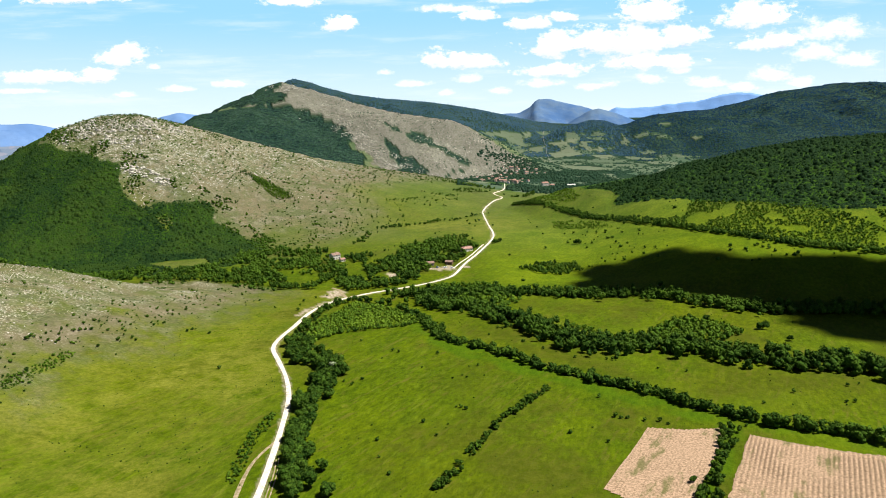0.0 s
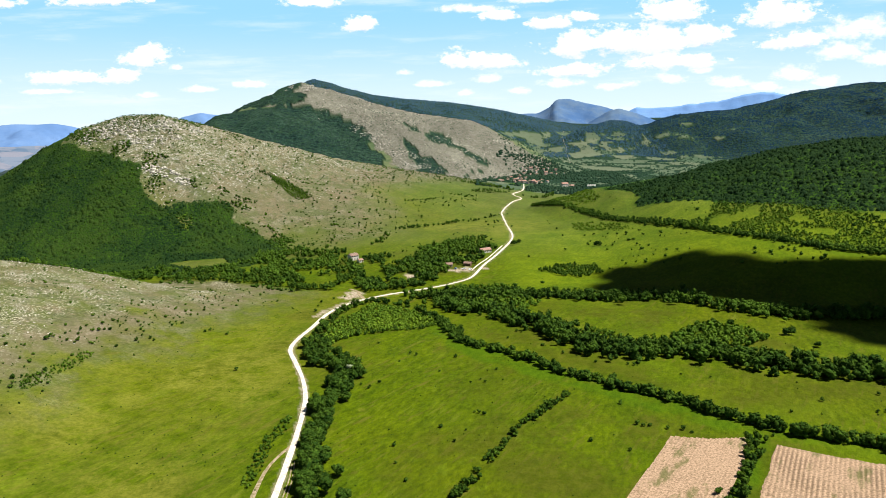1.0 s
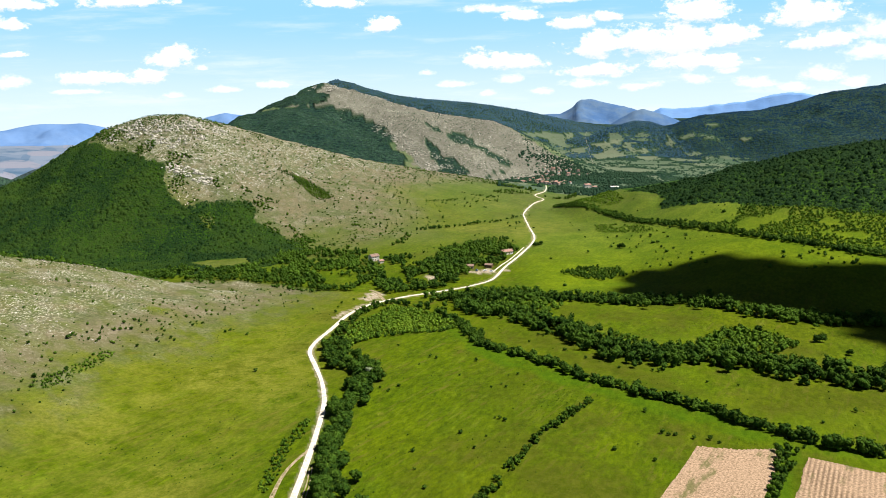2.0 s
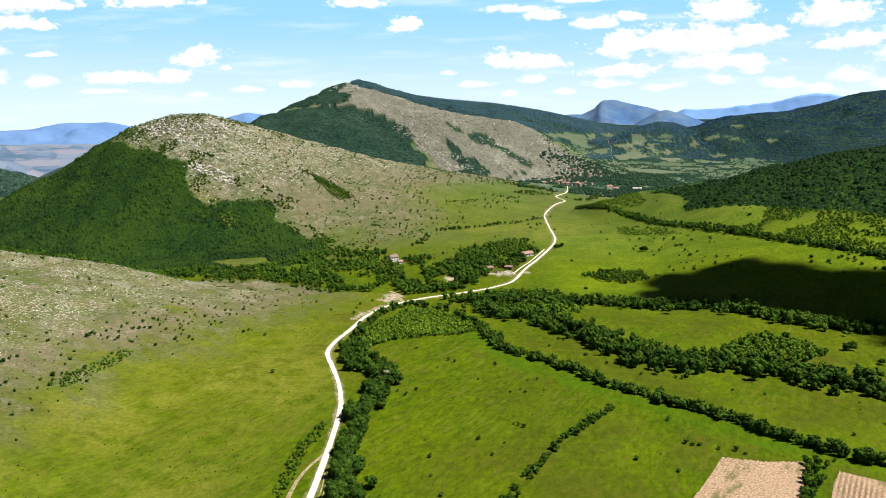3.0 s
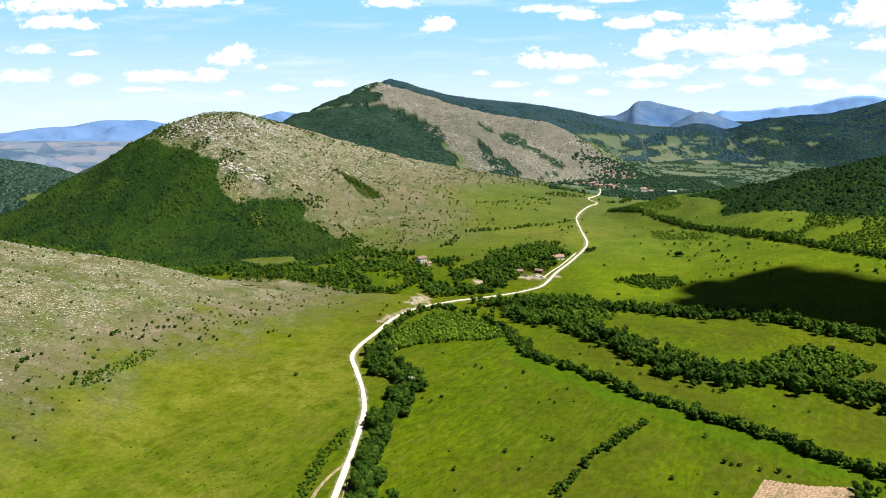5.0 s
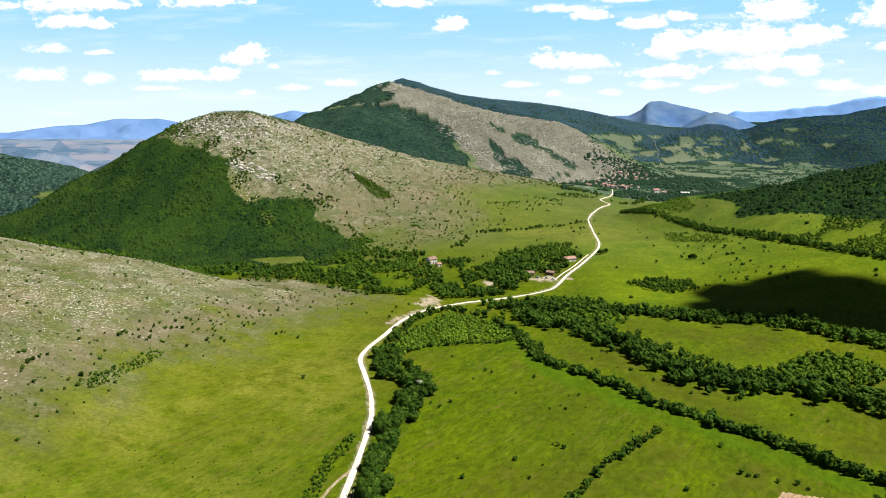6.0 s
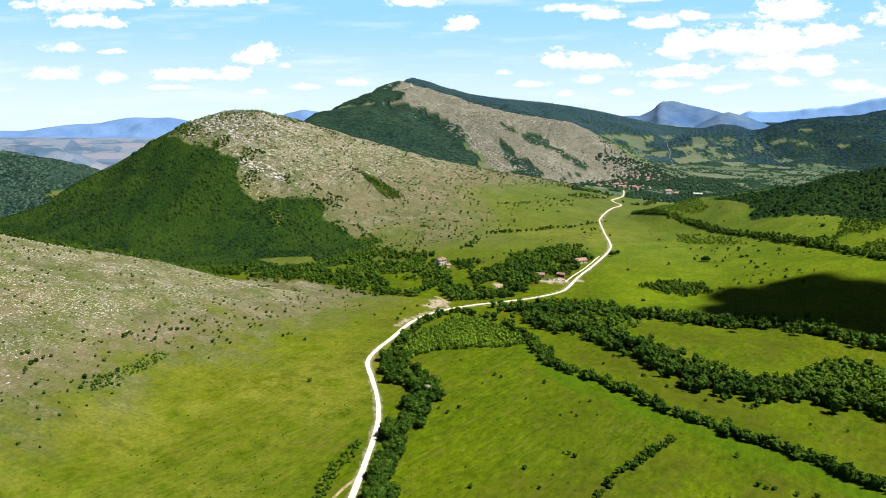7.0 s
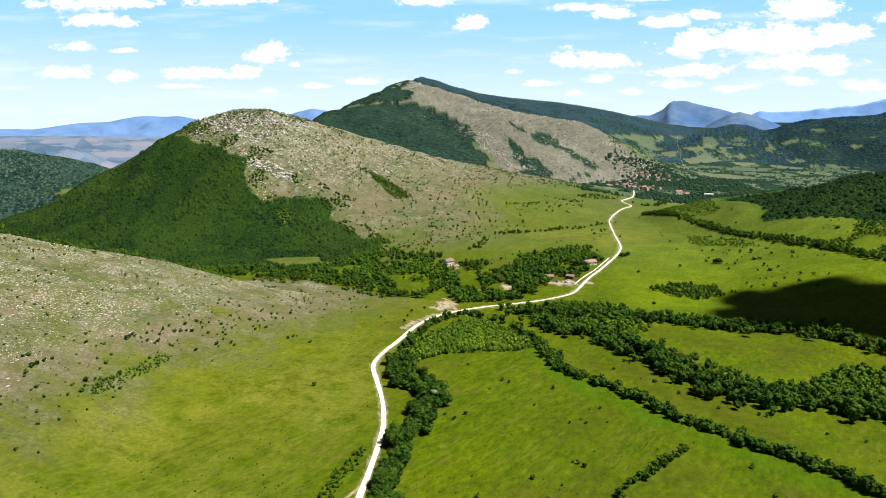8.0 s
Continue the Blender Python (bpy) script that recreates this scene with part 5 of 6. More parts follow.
strewn((-600, 900, -300, 1080), 3.0, lambda x, y: (height(x, y) > 108) & (rough(x, y, 30, 3, 152) > 0.25 - 0.5 * step(height(x, y), 118, 145)) & ~inside(x, y, DOME_WOOD), 1.0, 3.0, "low bushes on a hilltop", 152)
strewn((-420, 700, 60, 1250), 11.0, lambda x, y: (rough(x, y, 60, 4, 153) > 0.2) & (np.abs(height(x, y) - 8) < 30) & ~inside(x, y, DOME_WOOD), 1.2, 4.0, "small bushes on a grassy hill foot", 153)
strewn((-420, 1480, 260, 2200), 6.4, lambda x, y: (cover(x, y, height(x, y))["dry"] > 0.5) & (rough(x, y, 60, 4, 154) + np.random.default_rng(149).uniform(-0.5, 0.5, x.shape) > 0.0), 1.2, 3.6, "dark bushes strewn over a rocky mountainside", 154, MID_WOODS, forms=CANOPY_FORMS)
strewn((-560, 230, -130, 575), 5.5, lambda x, y: (-(x + 150) > 45 - 0.35 * np.clip(y - 380, 0, 200)) & (0.6 * rough(x, y, 30, 3, 155) + np.random.default_rng(148).uniform(-0.5, 0.5, x.shape) > 0.15), 0.6, 2.4, "small bushes strewn over a stony slope", 155, power=3)
strewn((-300, 250, -150, 560), 7, lambda x, y: (np.abs(-(x + 150) - 60 + 16 * rough(x, y, 60, 4, 12)) < 16) & (rough(x, y, 30, 3, 156) > -0.1), 0.6, 2.2, "dark bushes along the foot of a stony slope", 156)
strewn((-480, 430, -140, 610), 3.6, lambda x, y: (np.abs(y - np.interp(x, [-520, -300, -268, -224, -179, -151, -130], [443, 507, 590, 592, 580, 566, 556]) - 4 - 6 * step(-x, 280, 360)) < 12) & (rough(x, y, 30, 3, 157) > 0.1 - 0.5 * step(-x, 280, 380)), 0.9, 4.2, "dark bushes along the brow of a slope", 157)
strewn((150, 560, 520, 1000), 15, lambda x, y: (rough(x, y, 50, 3, 158) > 0.1) & ~inside(x, y, RIDGE_WOOD), 1.5, 5.0, "bushes strewn over a sloping meadow", 158)
strewn((60, 560, 330, 1150), 32, lambda x, y: rough(x, y, 50, 3, 159) > 0.0, 0.8, 3.2, "small bushes strewn over a far meadow", 159)
strewn((-60, 215, 250, 470), 17, lambda x, y: (rough(x, y, 30, 3, 160) > 0.0) & ~inside(x, y, [(40, 190), (87, 275), (125, 275), (260, 215), (200, 150)]), 0.4, 1.1, "tiny bushes dotted over meadows", 160)

strewn((-330, 190, -75, 520), 4.6, lambda x, y: (rough(x, y, 22, 4, 161) > 0.22) & (near_line(x, y, ROAD) > 4), 0.25, 0.75, "dark weed tufts in a yellowish meadow", 161, power=1.5)
strewn((-60, 190, 240, 470), 5.2, lambda x, y: (rough(x, y, 26, 4, 162) > 0.30) & ~inside(x, y, [(40, 190), (87, 275), (125, 275), (260, 215), (200, 150)]), 0.25, 0.65, "weed tufts in a green meadow", 162, power=1.5)

# ---- single trees and bushes ----


def part(name, bm, material, parent, label=""):
    mesh = bpy.data.meshes.new(name)
    bm.to_mesh(mesh)
    bm.free()
    mesh.materials.append(material)
    ob = new(name, mesh)
    ob.parent = parent
    return tagged(ob, label) if label else ob


def foliage(name, form, material, parent, tone):
    v, f = form
    mesh = bpy.data.meshes.new(name)
    mesh.from_pydata(v, [], f)
    mesh.attributes.new("tone", "FLOAT", "POINT").data.foreach_set("value", np.full(len(v), tone, np.float32))
    mesh.materials.append(material)
    ob = new(name, mesh)
    ob.parent = parent
    return ob


def tree_thing(name, seed, lobes, leaves, leaf, detail, material, label, category, group, tone, tall=1.0, trunk=0.32):
    root = tagged(new(name), label, category, group)
    part("trunk", stems(seed, trunk, 0.028), BARK, root)
    v, f = crown(seed, lobes, leaves, leaf, tall, detail, 0.7)
    v[:, 2] = v[:, 2] * 0.92 + 0.06
    foliage("crown", (v, f), material, root, tone)
    return root


def set_out(kinds, places, lo, hi, seed):
    """Puts the first of each kind and then copies at the places."""
    rnd = np.random.default_rng(seed)
    for k, (x, y) in enumerate(places):
        s, a = rnd.uniform(lo, hi), rnd.uniform(0, 360)
        m = pose(x, y, float(height(x, y)) - 0.03 * s, 0, 0, a) @ Matrix.Diagonal((s, s, s * rnd.uniform(0.85, 1.15), 1))
        if k < len(kinds):
            kinds[k].matrix_basis = m
        else:
            first = kinds[k % len(kinds)]
            copy_thing(first, m @ Matrix.Diagonal((1 / first.scale.x, 1 / first.scale.y, 1 / first.scale.z, 1)))


ROADSIDE = [(-88, 375), (-97, 396), (-80, 362), (-71, 355), (-63, 350), (-62, 358), (-64, 340), (-67, 326), (-60, 325), (-70, 300), (-64, 291), (-65, 308), (-68, 277), (-63, 275), (-62, 255), (-58, 254),
            (-58, 231), (-52, 228), (-45, 222), (-50, 240), (-92, 408), (-86, 396), (-75, 378), (-79, 370), (-70, 366), (-60, 335), (-57, 345), (-83, 385), (-66, 264), (-61, 241), (-57, 221), (-59, 313), (-63, 284)]
ROADSIDE_MASS = [(-95, 396), (-87, 377), (-78, 366), (-69, 360), (-63, 348), (-63, 334), (-64, 318), (-67, 300), (-65, 286), (-64, 268), (-60, 248), (-55, 228)]
ROADSIDE_KINDS = [tree_thing("tree", 801 + k, 18, 760, 0.048, 0, LEAVES, "dark green leafy roadside tree", "tree", "trees beside the road", 0.02 + 0.14 * k) for k in range(4)]
ROADSIDE_ALL = [(a + 2.0, b) for a, b in ROADSIDE] + list(zip(*rows_of(ROADSIDE_MASS, 8.0, 3.5, 6, 0.15)))
ROADSIDE_ALL = [(a, b) for a, b in ROADSIDE_ALL if near_line(a, b, ROAD) > 6.0]
set_out(ROADSIDE_KINDS, ROADSIDE_ALL, 4.2, 8.6, 5)
set_out([tree_thing("tree", 811, 12, 900, 0.06, 0, BLOSSOM, "pale grey-green flowering tree by the road", "tree", "", 0.3)], [(-60, 350)], 6.5, 7.0, 6)
set_out([tree_thing("tree", 821 + k, 12, 700, 0.065, 0, LEAVES, "round dark tree standing alone in a meadow", "tree", "lone meadow trees", 0.2 * k) for k in range(2)],
        [(149, 736), (151.6, 735), (146.4, 737), (166, 439), (175, 435), (204, 413), (201, 413), (207, 388), (62, 763), (58, 757), (66, 770)], 4.5, 6.5, 7)

MEADOW = [(-52, 403), (-31, 382), (-36, 369), (-4, 377), (-13, 353), (-27, 380), (-44, 337), (-53, 335), (-48, 330), (13, 354), (18, 356), (9, 341), (11, 337), (4, 336), (7, 298), (-29, 265), (-22, 236),
          (-27, 250), (-10, 283), (1, 280), (-4, 269), (53, 269), (67, 260), (74, 308), (114, 345), (128, 340), (168, 308), (148, 296), (198, 315), (205, 317), (186, 295), (190, 295), (5, 299), (9, 296)]
MEADOW_EAST = [(58, 383), (48, 397), (38, 426), (44, 432), (28, 413), (76, 285), (78, 283), (81, 283), (88, 280), (74, 367), (91, 362), (94, 361), (35, 428), (41, 430), (94, 279), (97, 276)]
MEADOW_FAR = [(120, 850), (112, 727), (153, 708), (183, 704), (199, 656), (206, 645), (216, 640), (117, 913), (214, 729), (198, 738), (177, 768), (185, 761), (121, 807), (145, 793), (155, 791), (281, 594),
              (287, 585), (288, 598), (303, 567), (335, 568), (346, 574), (354, 564), (250, 709), (278, 675), (283, 588), (290, 591)]
SLOPE_FOOT = [(-225, 349), (-222, 363), (-213, 359), (-219, 373), (-211, 377), (-207, 367), (-207, 381), (-209, 395), (-197, 399), (-190, 377), (-185, 385), (-187, 417), (-233, 329), (-228, 330), (-227, 335), (-195, 364), (-183, 360), (-164, 424),
         (-194, 491), (-185, 470), (-185, 445), (-110, 516), (-103, 527), (-110, 501), (-109, 487), (-146, 520), (-128, 495), (-95, 534), (-150, 518), (-231, 289), (-233, 298), (-232, 306)]
SLOPE = [(-125, 357), (-182, 383), (-188, 376), (-205, 390), (-213, 355), (-224, 355), (-182, 422), (-163, 426), (-188, 478), (-225, 351), (-230, 345), (-233, 302), (-233, 295), (-242, 300), (-203, 343),
         (-203, 312), (-190, 379), (-213, 375), (-217, 355), (-205, 289), (-190, 385), (-214, 387), (-182, 424), (-152, 421), (-165, 418), (-204, 308), (-206, 303), (-209, 298), (-207, 294), (-211, 291)]


def bushes(seed, count, material, label, group, places, lo, hi):
    kinds = []
    for k in range(count):
        root = tagged(new("bush"), label, "bush", group)
        part("stem", stems(seed + k, 0.3, 0.03), BARK, root)
        foliage("foliage", crown(seed + k, 4, 130, 0.09, 0.85, 0, 0.75), material, root, 0.1 + 0.25 * k)
        kinds.append(root)
    set_out(kinds, places, lo, hi, seed)


bushes(831, 3, LEAVES, "small dark green bush in a meadow", "bushes in the meadow", MEADOW, 1.1, 2.6)
bushes(841, 3, LEAVES, "dark green bush at a meadow edge", "bushes by the streamside meadow", MEADOW_EAST, 1.6, 3.2)
bushes(851, 3, LEAVES, "dark green bush in a distant meadow", "bushes in the far meadow", MEADOW_FAR, 2.2, 4.6)
bushes(861, 3, LEAVES, "low dark bush on a dry slope", "bushes on the dry slope", SLOPE + SLOPE_FOOT, 1.4, 3.2)

HEDGE_PLANTS = [rows_of(HEDGE_SLANT, 3.0, 1.9, 12, 0.14), rows_of(HEDGE_FIELDS, 6.0, 2.7, 13, 0.05)]
bushes(871, 4, LEAVES, "low green bush in a broken hedge", "bushes of the slanting hedge", list(zip(*HEDGE_PLANTS[0])), 1.5, 4.0)
bushes(881, 4, LEAVES, "green bush in a hedge between fields", "bushes of the field hedge", list(zip(*HEDGE_PLANTS[1])), 2.0, 4.6)

# ---- rocks ----


def boulder(seed):
    rnd = np.random.default_rng(seed)
    v, f = BALLS[0]
    v = v * (1 + rnd.uniform(-0.4, 0.4, (len(v), 1))) * (0.62, 0.46, 0.30)
    return v, f


BOULDERS = [boulder(900 + k) for k in range(6)]


PEBBLES = [cap(930 + k, 0.55, 0, 1) for k in range(5)]


def strew_rocks(box, gap, keep, lo, hi, label, seed, forms=BOULDERS):
    x, y = sown(gap, box, keep, seed)
    size = lo + (hi - lo) * np.random.default_rng(seed).uniform(0, 1, len(x)) ** 2.5
    return planted("boulders", forms, x, y, size, ROCK, label, "rocks", seed, -0.02)


CRAGS = [(-518, 968, 15), (-502, 979, 17), (-468, 985, 19), (-455, 945, 12), (-427, 948, 16), (-421, 1001, 18), (-388, 1008, 13), (-446, 968, 13), (-405, 975, 10)]
strew_rocks((-580, 900, -300, 1060), 3.0, lambda x, y: np.any([np.hypot(x - a, 0.8 * (y - b)) + 9 * rough(x, y, 18, 3, 171) < r for a, b, r in CRAGS], axis=0) & (rough(x, y, 14, 3, 170) > -0.2), 2.0, 6.0, "white limestone boulders on a hilltop", 171)
strew_rocks((-430, 865, -340, 905), 2.8, lambda x, y: (near_line(x, y, [(-418, 892), (-393, 889), (-362, 882)]) < 9) & (grain(x, y, 9, 3) > -0.3), 2.2, 6.5, "band of white limestone crags on a hillside", 172)
strew_rocks((-560, 800, -180, 1180), 6.0, lambda x, y: (height(x, y) > 22) & (rough(x, y, 48, 4, 173) > 0.10) & ~inside(x, y, DOME_WOOD), 0.5, 2.2, "grey limestone boulders strewn over a hill", 173)
strew_rocks((-560, 230, -200, 545), 6.0, lambda x, y: (-(x + 150) > 62) & (rough(x, y, 44, 4, 174) > 0.02), 0.4, 1.6, "grey stones strewn over a dry slope", 174)
strew_rocks((-560, 230, -200, 552), 1.7, lambda x, y: (-(x + 150) + 0.3 * np.clip(y - 380, 0, 160) + 22 * rough(x, y, 70, 4, 24) > 82) & (rough(x, y, 15, 4, 177) > 0.02), 0.25, 1.0, "small white stones strewn over a dry slope", 177, PEBBLES)
strew_rocks((-560, 780, -200, 1060), 3.9, lambda x, y: (rough(x, y, 40, 5, 179) > 0.26 - 0.42 * step(height(x, y), 30, 110)) & (height(x, y) > 20) & ~inside(x, y, DOME_WOOD), 0.5, 2.6, "pale stones strewn over a hill", 179, PEBBLES)
strew_rocks((-360, 1560, 60, 2000), 5.0, lambda x, y: (near_line(x, y, [(-291, 1944), (-233, 1823), (-191, 1770), (-144, 1720), (-93, 1643)]) < 26) & (rough(x, y, 30, 4, 175) > -0.05), 1.6, 6.0, "grey limestone scree down a mountainside", 175)
strew_rocks((-560, 2120, -420, 2260), 6, lambda x, y: ((height(x, y) > 246) & (rough(x, y, 30, 3, 176) > 0.35)) | (np.hypot(x + 480, (y - 2210) * 0.7) < 24), 2.5, 8, "grey crags on a mountain top", 176)

strew_rocks((-440, 1480, 220, 2240), 7.0, lambda x, y: (cover(x, y, height(x, y))["dry"] > 0.5) & (rough(x - 0.7 * y, 0.25 * (y + 0.7 * x), 26, 4, 178) > 0.0), 1.2, 3.6, "grey stones strewn over a mountain pasture", 178, PEBBLES)

# ---- stubble fields ----


def stubble(name, outline, way, pitch, deep, label, seed):
    """A field of furrows that run along way."""
    w = np.array(way, float) / np.hypot(*way)
    side = np.array([w[1], -w[0]])
    o = np.array(outline, float)
    s, t = np.arange((o @ w).min(), (o @ w).max(), 1.0), np.arange((o @ side).min(), (o @ side).max(), pitch / 6)
    gs, gt = np.meshgrid(s, t, indexing="ij")
    bent = gt + 0.25 * rough(gs, gt, 20, 2, seed)
    x, y = gs * w[0] + bent * side[0], gs * w[1] + bent * side[1]
    wave = 0.5 - 0.5 * np.cos(gt / pitch * 2 * np.pi)
    patch = step(rough(x, y, 14, 3, seed + 1), -0.4, 0.5)
    z = height(x, y) + 0.14 + deep * wave * (0.4 + 0.6 * patch)
    n, m = x.shape
    i, j = np.meshgrid(np.arange(n - 1), np.arange(m - 1), indexing="ij")
    quads = np.stack([i * m + j, i * m + j + 1, (i + 1) * m + j + 1, (i + 1) * m + j], -1).reshape(-1, 4)
    cx, cy = x.ravel()[quads].mean(1), y.ravel()[quads].mean(1)
    quads = quads[inside(cx + 0.8 * rough(cx, cy, 7, 3, 5), cy + 0.8 * rough(cx, cy, 7, 3, 6), outline)]
    mesh = bpy.data.meshes.new(name)
    mesh.from_pydata(np.stack([x, y, z], -1).reshape(-1, 3), [], quads)
    mesh.attributes.new("furrow", "FLOAT", "POINT").data.foreach_set("value", ((1 - wave) ** 2 * (0.3 + 0.7 * patch) * min(1, deep * 6)).astype(np.float32).ravel())
    mesh.materials.append(SOIL)
    return tagged(new(name, mesh), label, "field", kind="structure")


stubble("field_west", [(87, 273), (101, 270), (119, 271), (117, 264), (100, 237), (87, 216), (80, 205), (68, 212), (56, 223)], (31, 50), 1.3, 0.05, "dry pinkish stubble field with weedy streaks", 181)
stubble("field_east", [(127, 264), (140, 256), (155, 249), (172, 243), (215, 222), (190, 175), (140, 170), (80, 186), (98, 216)], (24, 42), 1.65, 0.26, "dry pinkish stubble field in straight rows", 183)

# ---- farm tracks ----
TRACK = surface("worn earth track", lambda t, p: blend(t, ramp(t, speckle(t, 1.5, p, 4, 0.7), 0.4, 0.62), (0.150, 0.125, 0.062), (0.300, 0.235, 0.155)), 0.95, 0.5, 0.05)
GREY_TRACK = surface("grassed grey track", lambda t, p: blend(t, ramp(t, speckle(t, 9, p, 4, 0.7), 0.4, 0.62), (0.105, 0.110, 0.080), (0.180, 0.172, 0.140)), 0.95)
ribbon("track_west", [(-74, 205), (-76, 222), (-77, 243), (-75, 257), (-72, 266)], 1.6, 0.14, TRACK, "worn earth track leaving a gravel road", 2.0, 0.5, 3)
ribbon("track_east", [(-63, 205), (-65, 221), (-66.2, 238), (-68, 250)], 0.5, 0.14, TRACK, "faint wheel track beside a gravel road", 2.0, 0.4, 4)
ribbon("track_east_rut", [(-61.6, 205), (-63.6, 221), (-65, 238), (-67.5, 252)], 0.5, 0.14, TRACK, "second faint wheel track beside a gravel road", 2.0, 0.4, 5)
ribbon("track_yard", [(10, 640), (18, 668), (30, 702), (46, 755)], 1.5, 0.2, GRAVEL, "pale strip of gravel beside the road", 3.0, 0.4, 9)
ribbon("track_bend", [(-77, 524), (-84, 542), (-88, 556), (-96, 566)], 2.6, 0.2, TRACK, "earth track cut into a bank", 2.0, 0.5, 6)
ribbon("track_vale", [(340, 2060), (340, 2120), (355, 2250), (375, 2434), (390, 2519), (391, 2599), (417, 2794), (439, 2919)], 2.6, 0.6, GREY_TRACK, "pale track climbing a far vale", 10.0, 0.4, 7)

# ---- cloud above the meadow ----


def make_cloud(outline, high, ground_z, label, seed, holes=-2.0, big=1.0, patch=70):
    """A heap of puffs above the outline, drawn back along the sun's rays."""
    shift = sun_way * ((high - ground_z) / sun_way.z)
    o = np.array(outline, float)
    mid = o.mean(0)
    keep = lambda a, b: (softly(a + 5 * rough(a, b, 40, 3, 5), b + 5 * rough(a, b, 40, 3, 6), outline, 11 * big) > 0.9) & (rough(a, b, patch, 3, seed) > holes)
    x, y = sown(11 * big, (*(o.min(0) - 10), *(o.max(0) + 10)), keep, seed)
    rnd = np.random.default_rng(seed + 1)
    verts, faces, base = [], [], 0
    v0, f0 = BALLS[0]
    for a, b in zip(x, y):
        r = rnd.uniform(13, 19) * big
        verts.append(v0 * r * (1, 1, rnd.uniform(0.5, 1.2)) * (1 + rnd.uniform(-0.12, 0.12, (len(v0), 1))) + (a - mid[0], b - mid[1], rnd.uniform(0, 14)))
        faces.append(f0 + base)
        base += len(v0)
    mesh = bpy.data.meshes.new("backdrop_cloud")
    mesh.from_pydata(np.vstack(verts), [], np.vstack(faces))
    mesh.materials.append(CLOUD)
    cloud = tagged(new("backdrop_cloud", mesh), label, "cloud", kind="structure")
    cloud.location = (mid[0] + shift.x, mid[1] + shift.y, high)


make_cloud([(120, 562), (140, 616), (153, 640), (181, 627), (205, 640), (226, 636), (240, 604), (250, 585), (276, 575), (343, 565), (460, 530), (470, 400), (350, 350), (252, 372), (238, 396), (236, 416), (240, 440), (222, 462), (216, 482), (205, 494), (190, 502), (160, 508), (118, 522)], 1500, 0, "white heaped cloud drifting high above a meadow", 191)
# ---- houses ----


def block(bm, x0, y0, z0, x1, y1, z1):
    got = bmesh.ops.create_cube(bm, size=1)
    bmesh.ops.transform(bm, matrix=Matrix.Translation(((x0 + x1) / 2, (y0 + y1) / 2, (z0 + z1) / 2)) @ Matrix.Diagonal((x1 - x0, y1 - y0, z1 - z0, 1)), verts=got["verts"])
    return bm


def house(long, deep, tall, pitch, wall, roof, label, windows=3, storeys=1, chimney=True, group=""):
    """A house with gables at its ends, its front towards -y."""
    root = tagged(new("house"), label, "house", group)
    bm = block(bmesh.new(), -long / 2, -deep / 2, -1.5, long / 2, deep / 2, tall)
    for s in (-1, 1):
        x = s * long / 2
        rise = deep / 2 * pitch
        a = [bm.verts.new(p) for p in ((x, -deep / 2, tall), (x, deep / 2, tall), (x, 0, tall + rise), (x - s * 0.3, -deep / 2, tall), (x - s * 0.3, deep / 2, tall), (x - s * 0.3, 0, tall + rise))]
        for q in ((0, 1, 2), (5, 4, 3), (0, 2, 5, 3), (1, 4, 5, 2)):
            bm.faces.new([a[k] for k in q])
    bmesh.ops.recalc_face_normals(bm, faces=bm.faces)
    part("wall", bm, wall, root)
    bm = bmesh.new()
    over, thick = 0.5, 0.22
    for s in (-1, 1):
        edge, ridge = (s * (deep / 2 + over), tall - over * pitch), (0, tall + deep / 2 * pitch)
        p = [(x, y, z + h) for h in (0.02, thick) for x in (-long / 2 - over, long / 2 + over) for y, z in (edge, ridge)]
        v = [bm.verts.new(q) for q in p]
        for q in ((0, 1, 3, 2), (4, 6, 7, 5), (0, 2, 6, 4), (1, 5, 7, 3), (0, 4, 5, 1), (2, 3, 7, 6)):
            bm.faces.new([v[k] for k in q])
    bmesh.ops.recalc_face_normals(bm, faces=bm.faces)
    part("roof", bm, roof, root)
    if chimney:
        part("chimney", block(bmesh.new(), long * 0.2, 0.3, tall + deep * pitch * 0.2, long * 0.2 + 0.6, 0.9, tall + deep / 2 * pitch + 0.9), STONEWALL, root)
    door_at = windows // 2
    for level in range(storeys):
        for k in range(windows):
            x = long * ((k + 0.5) / windows - 0.5)
            if level == 0 and k == door_at:
                part("door", block(bmesh.new(), x - 0.5, -deep / 2 - 0.06, 0, x + 0.5, -deep / 2 + 0.1, 2.05), TIMBER, root)
                continue
            z = 1.0 + 2.6 * level
            pane = part("window", block(bmesh.new(), x - 0.55, -deep / 2 - 0.04, z, x + 0.55, -deep / 2 + 0.1, z + 1.2), GLASS, root)
            part("sill", block(bmesh.new(), x - 0.7, -deep / 2 - 0.18, z - 0.12, x + 0.7, -deep / 2 + 0.1, z - 0.01), PLASTER, pane)
    return root


def stand(root, x, y, turn):
    root.matrix_basis = pose(x, y, float(height(x, y)) + 0.1, 0, 0, turn)
    return root


stand(house(9, 7, 4.8, 0.55, PLASTER, DARKROOF, "old two-storey plastered house with a faded brown roof", 3, 2), -113, 693, 42)
stand(house(5, 4, 2.4, 0.5, PLASTER, ROOFTILE, "small pale outbuilding with a clay tile roof", 2, 1, False), -104, 682, 42)
stand(house(12.5, 7, 3.0, 0.5, PLASTER, ROOFTILE, "long white farmhouse under a red tile roof", 4), 25, 721, 32)
stand(house(9, 6, 2.8, 0.45, STONEWALL, DARKROOF, "low stone barn with a brown roof beside a yard", 2, 1, False), -14, 655, 10)
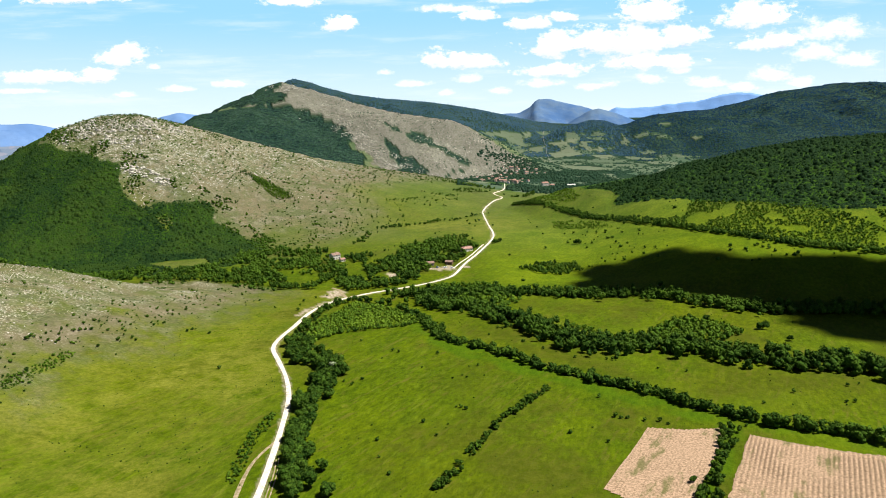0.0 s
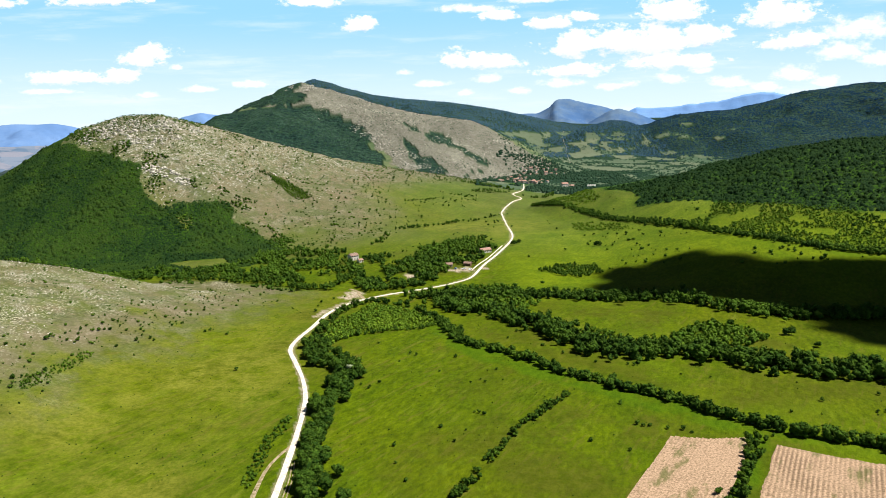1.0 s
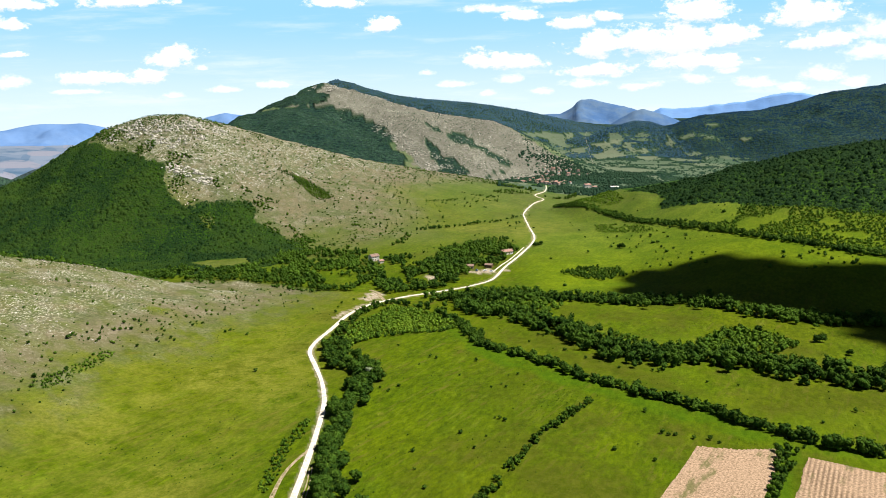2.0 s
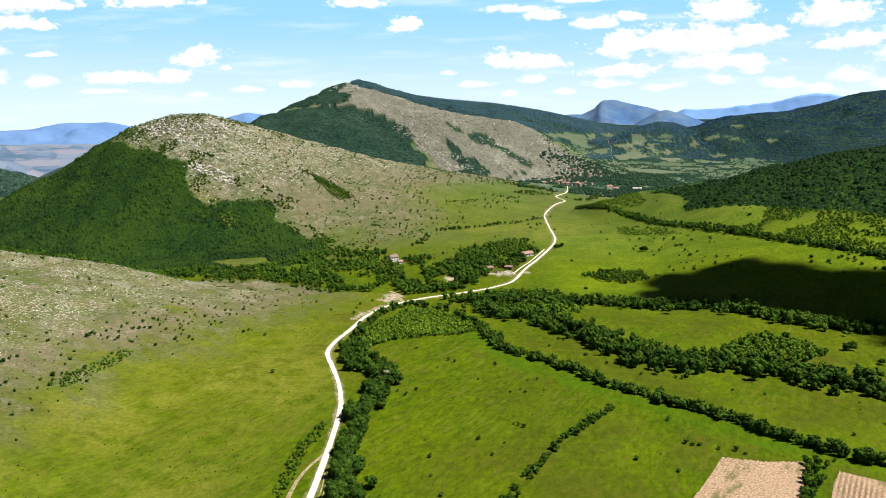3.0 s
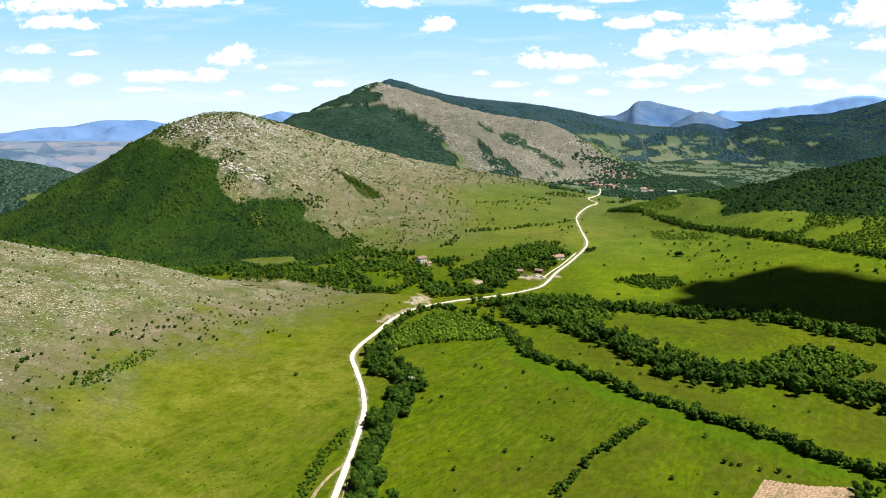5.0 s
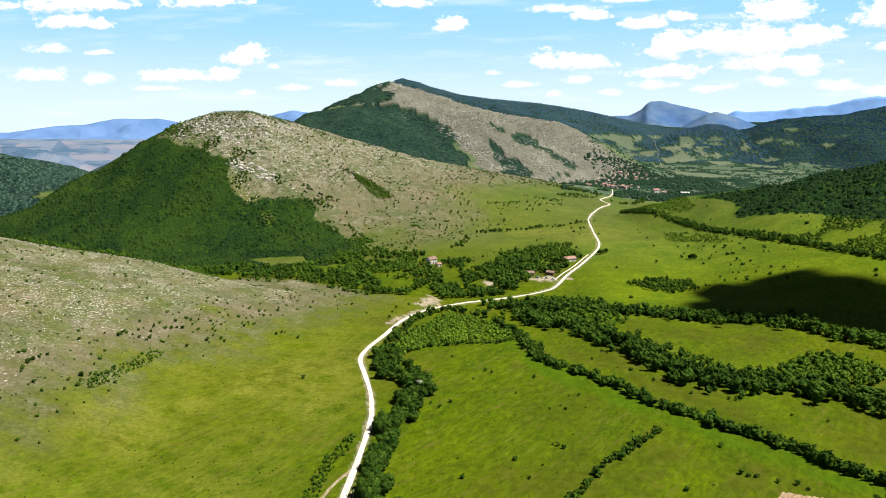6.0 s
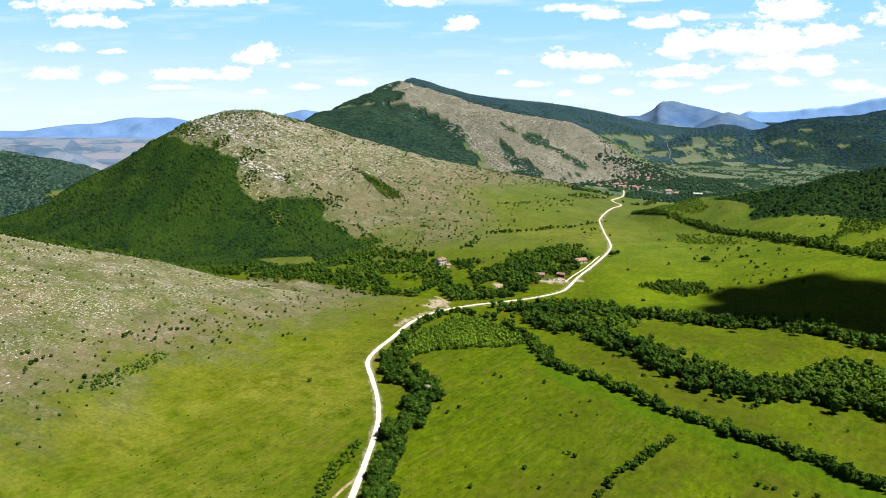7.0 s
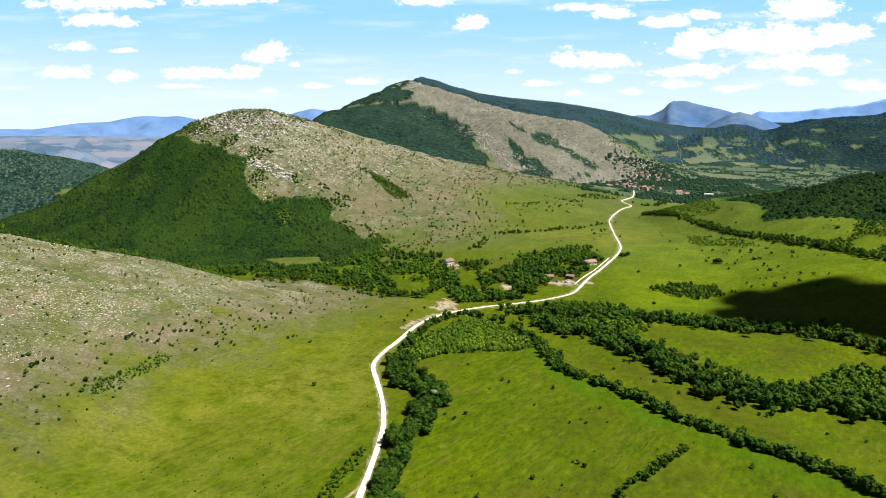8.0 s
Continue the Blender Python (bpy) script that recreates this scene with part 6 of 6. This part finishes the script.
stand(house(7, 5, 2.6, 0.45, TIMBER, DARKROOF, "low timber shed with a brown roof in a yard", 2, 1, False), 6, 660, -20)
stand(house(4, 3, 2.2, 0.4, PLASTER, PLASTER, "small white hut at a bare patch", 2, 1, False), -42, 626, 30)
stand(house(14, 9, 6.0, 0.5, PLASTER, ROOFTILE, "white two-storey farm building with a red roof", 4, 2), 213, 1400, 25)
stand(house(10, 7, 3.2, 0.5, PLASTER, ROOFTILE, "low farm wing under a red tile roof", 3), 226, 1392, 25)
stand(house(16, 8, 4.2, 0.3, PLASTER, PLASTER, "long white farm building with a pale roof", 6, 1, False), 266, 1387, -8)

styles = [house(8.5, 7, 4.4, 0.55, PLASTER, ROOFTILE, "white village house with a red tile roof", 3, 2, group="village houses"),
          house(7.5, 6, 3.0, 0.6, STONEWALL, DARKROOF, "small stone village house with a brown roof", 3, group="village houses"),
          house(9.5, 7, 4.8, 0.5, STONEWALL, ROOFTILE, "stone village house under clay tiles", 4, 2, group="village houses"),
          house(7, 6, 3.0, 0.6, PLASTER, DARKROOF, "small white village house with a brown roof", 2, group="village houses")]
for k, (x, y) in enumerate(spots):
    m = pose(x, y, float(height(x, y)) + 0.2, 0, 0, rnd.uniform(10, 75)) @ Matrix.Scale(rnd.uniform(0.75, 1.05), 4)
    if k < len(styles):
        styles[k].matrix_basis = m
    else:
        copy_thing(styles[int(rnd.integers(4))], m)

# ---- parked cars in the farmyard ----


def wheel_mesh():
    bm = bmesh.new()
    bmesh.ops.create_cone(bm, segments=14, radius1=0.33, radius2=0.33, depth=0.22, cap_ends=True)
    bmesh.ops.transform(bm, matrix=pose(0, 0, 0, 90), verts=bm.verts)
    return bm


def car(paint, label):
    root = tagged(new("car"), label, "car", "cars in the yard")
    bm = block(bmesh.new(), -2.1, -0.85, 0.35, 2.1, 0.85, 0.95)
    bmesh.ops.bevel(bm, geom=bm.edges[:], offset=0.15, segments=2, affect="EDGES")
    part("body", bm, paint, root)
    bm = block(bmesh.new(), -1.5, -0.75, 0.93, 0.9, 0.75, 1.45)
    for v in bm.verts:
        if v.co.z > 1.2:
            v.co.x, v.co.y = v.co.x * 0.78, v.co.y * 0.85
    cabin = part("cabin", bm, GLASS, root)
    part("roof", block(bmesh.new(), -1.15, -0.62, 1.44, 0.68, 0.62, 1.49), paint, cabin)
    for x in (-1.3, 1.3):
        for y in (-0.8, 0.8):
            wheel = part("wheel", wheel_mesh(), RUBBER, root)
            wheel.location = (x, y, 0.33)
    return root


for paint, label, x, y, turn in ((PAINT_WHITE, "white parked car in a gravel yard", 2, 643, 15), (PAINT_BLUE, "blue parked car in a gravel yard", -6, 645, 80), (PAINT_WHITE, "white parked van-like car in a gravel yard", 8, 640, 40)):
    stand(car(paint, label), x, y, turn)
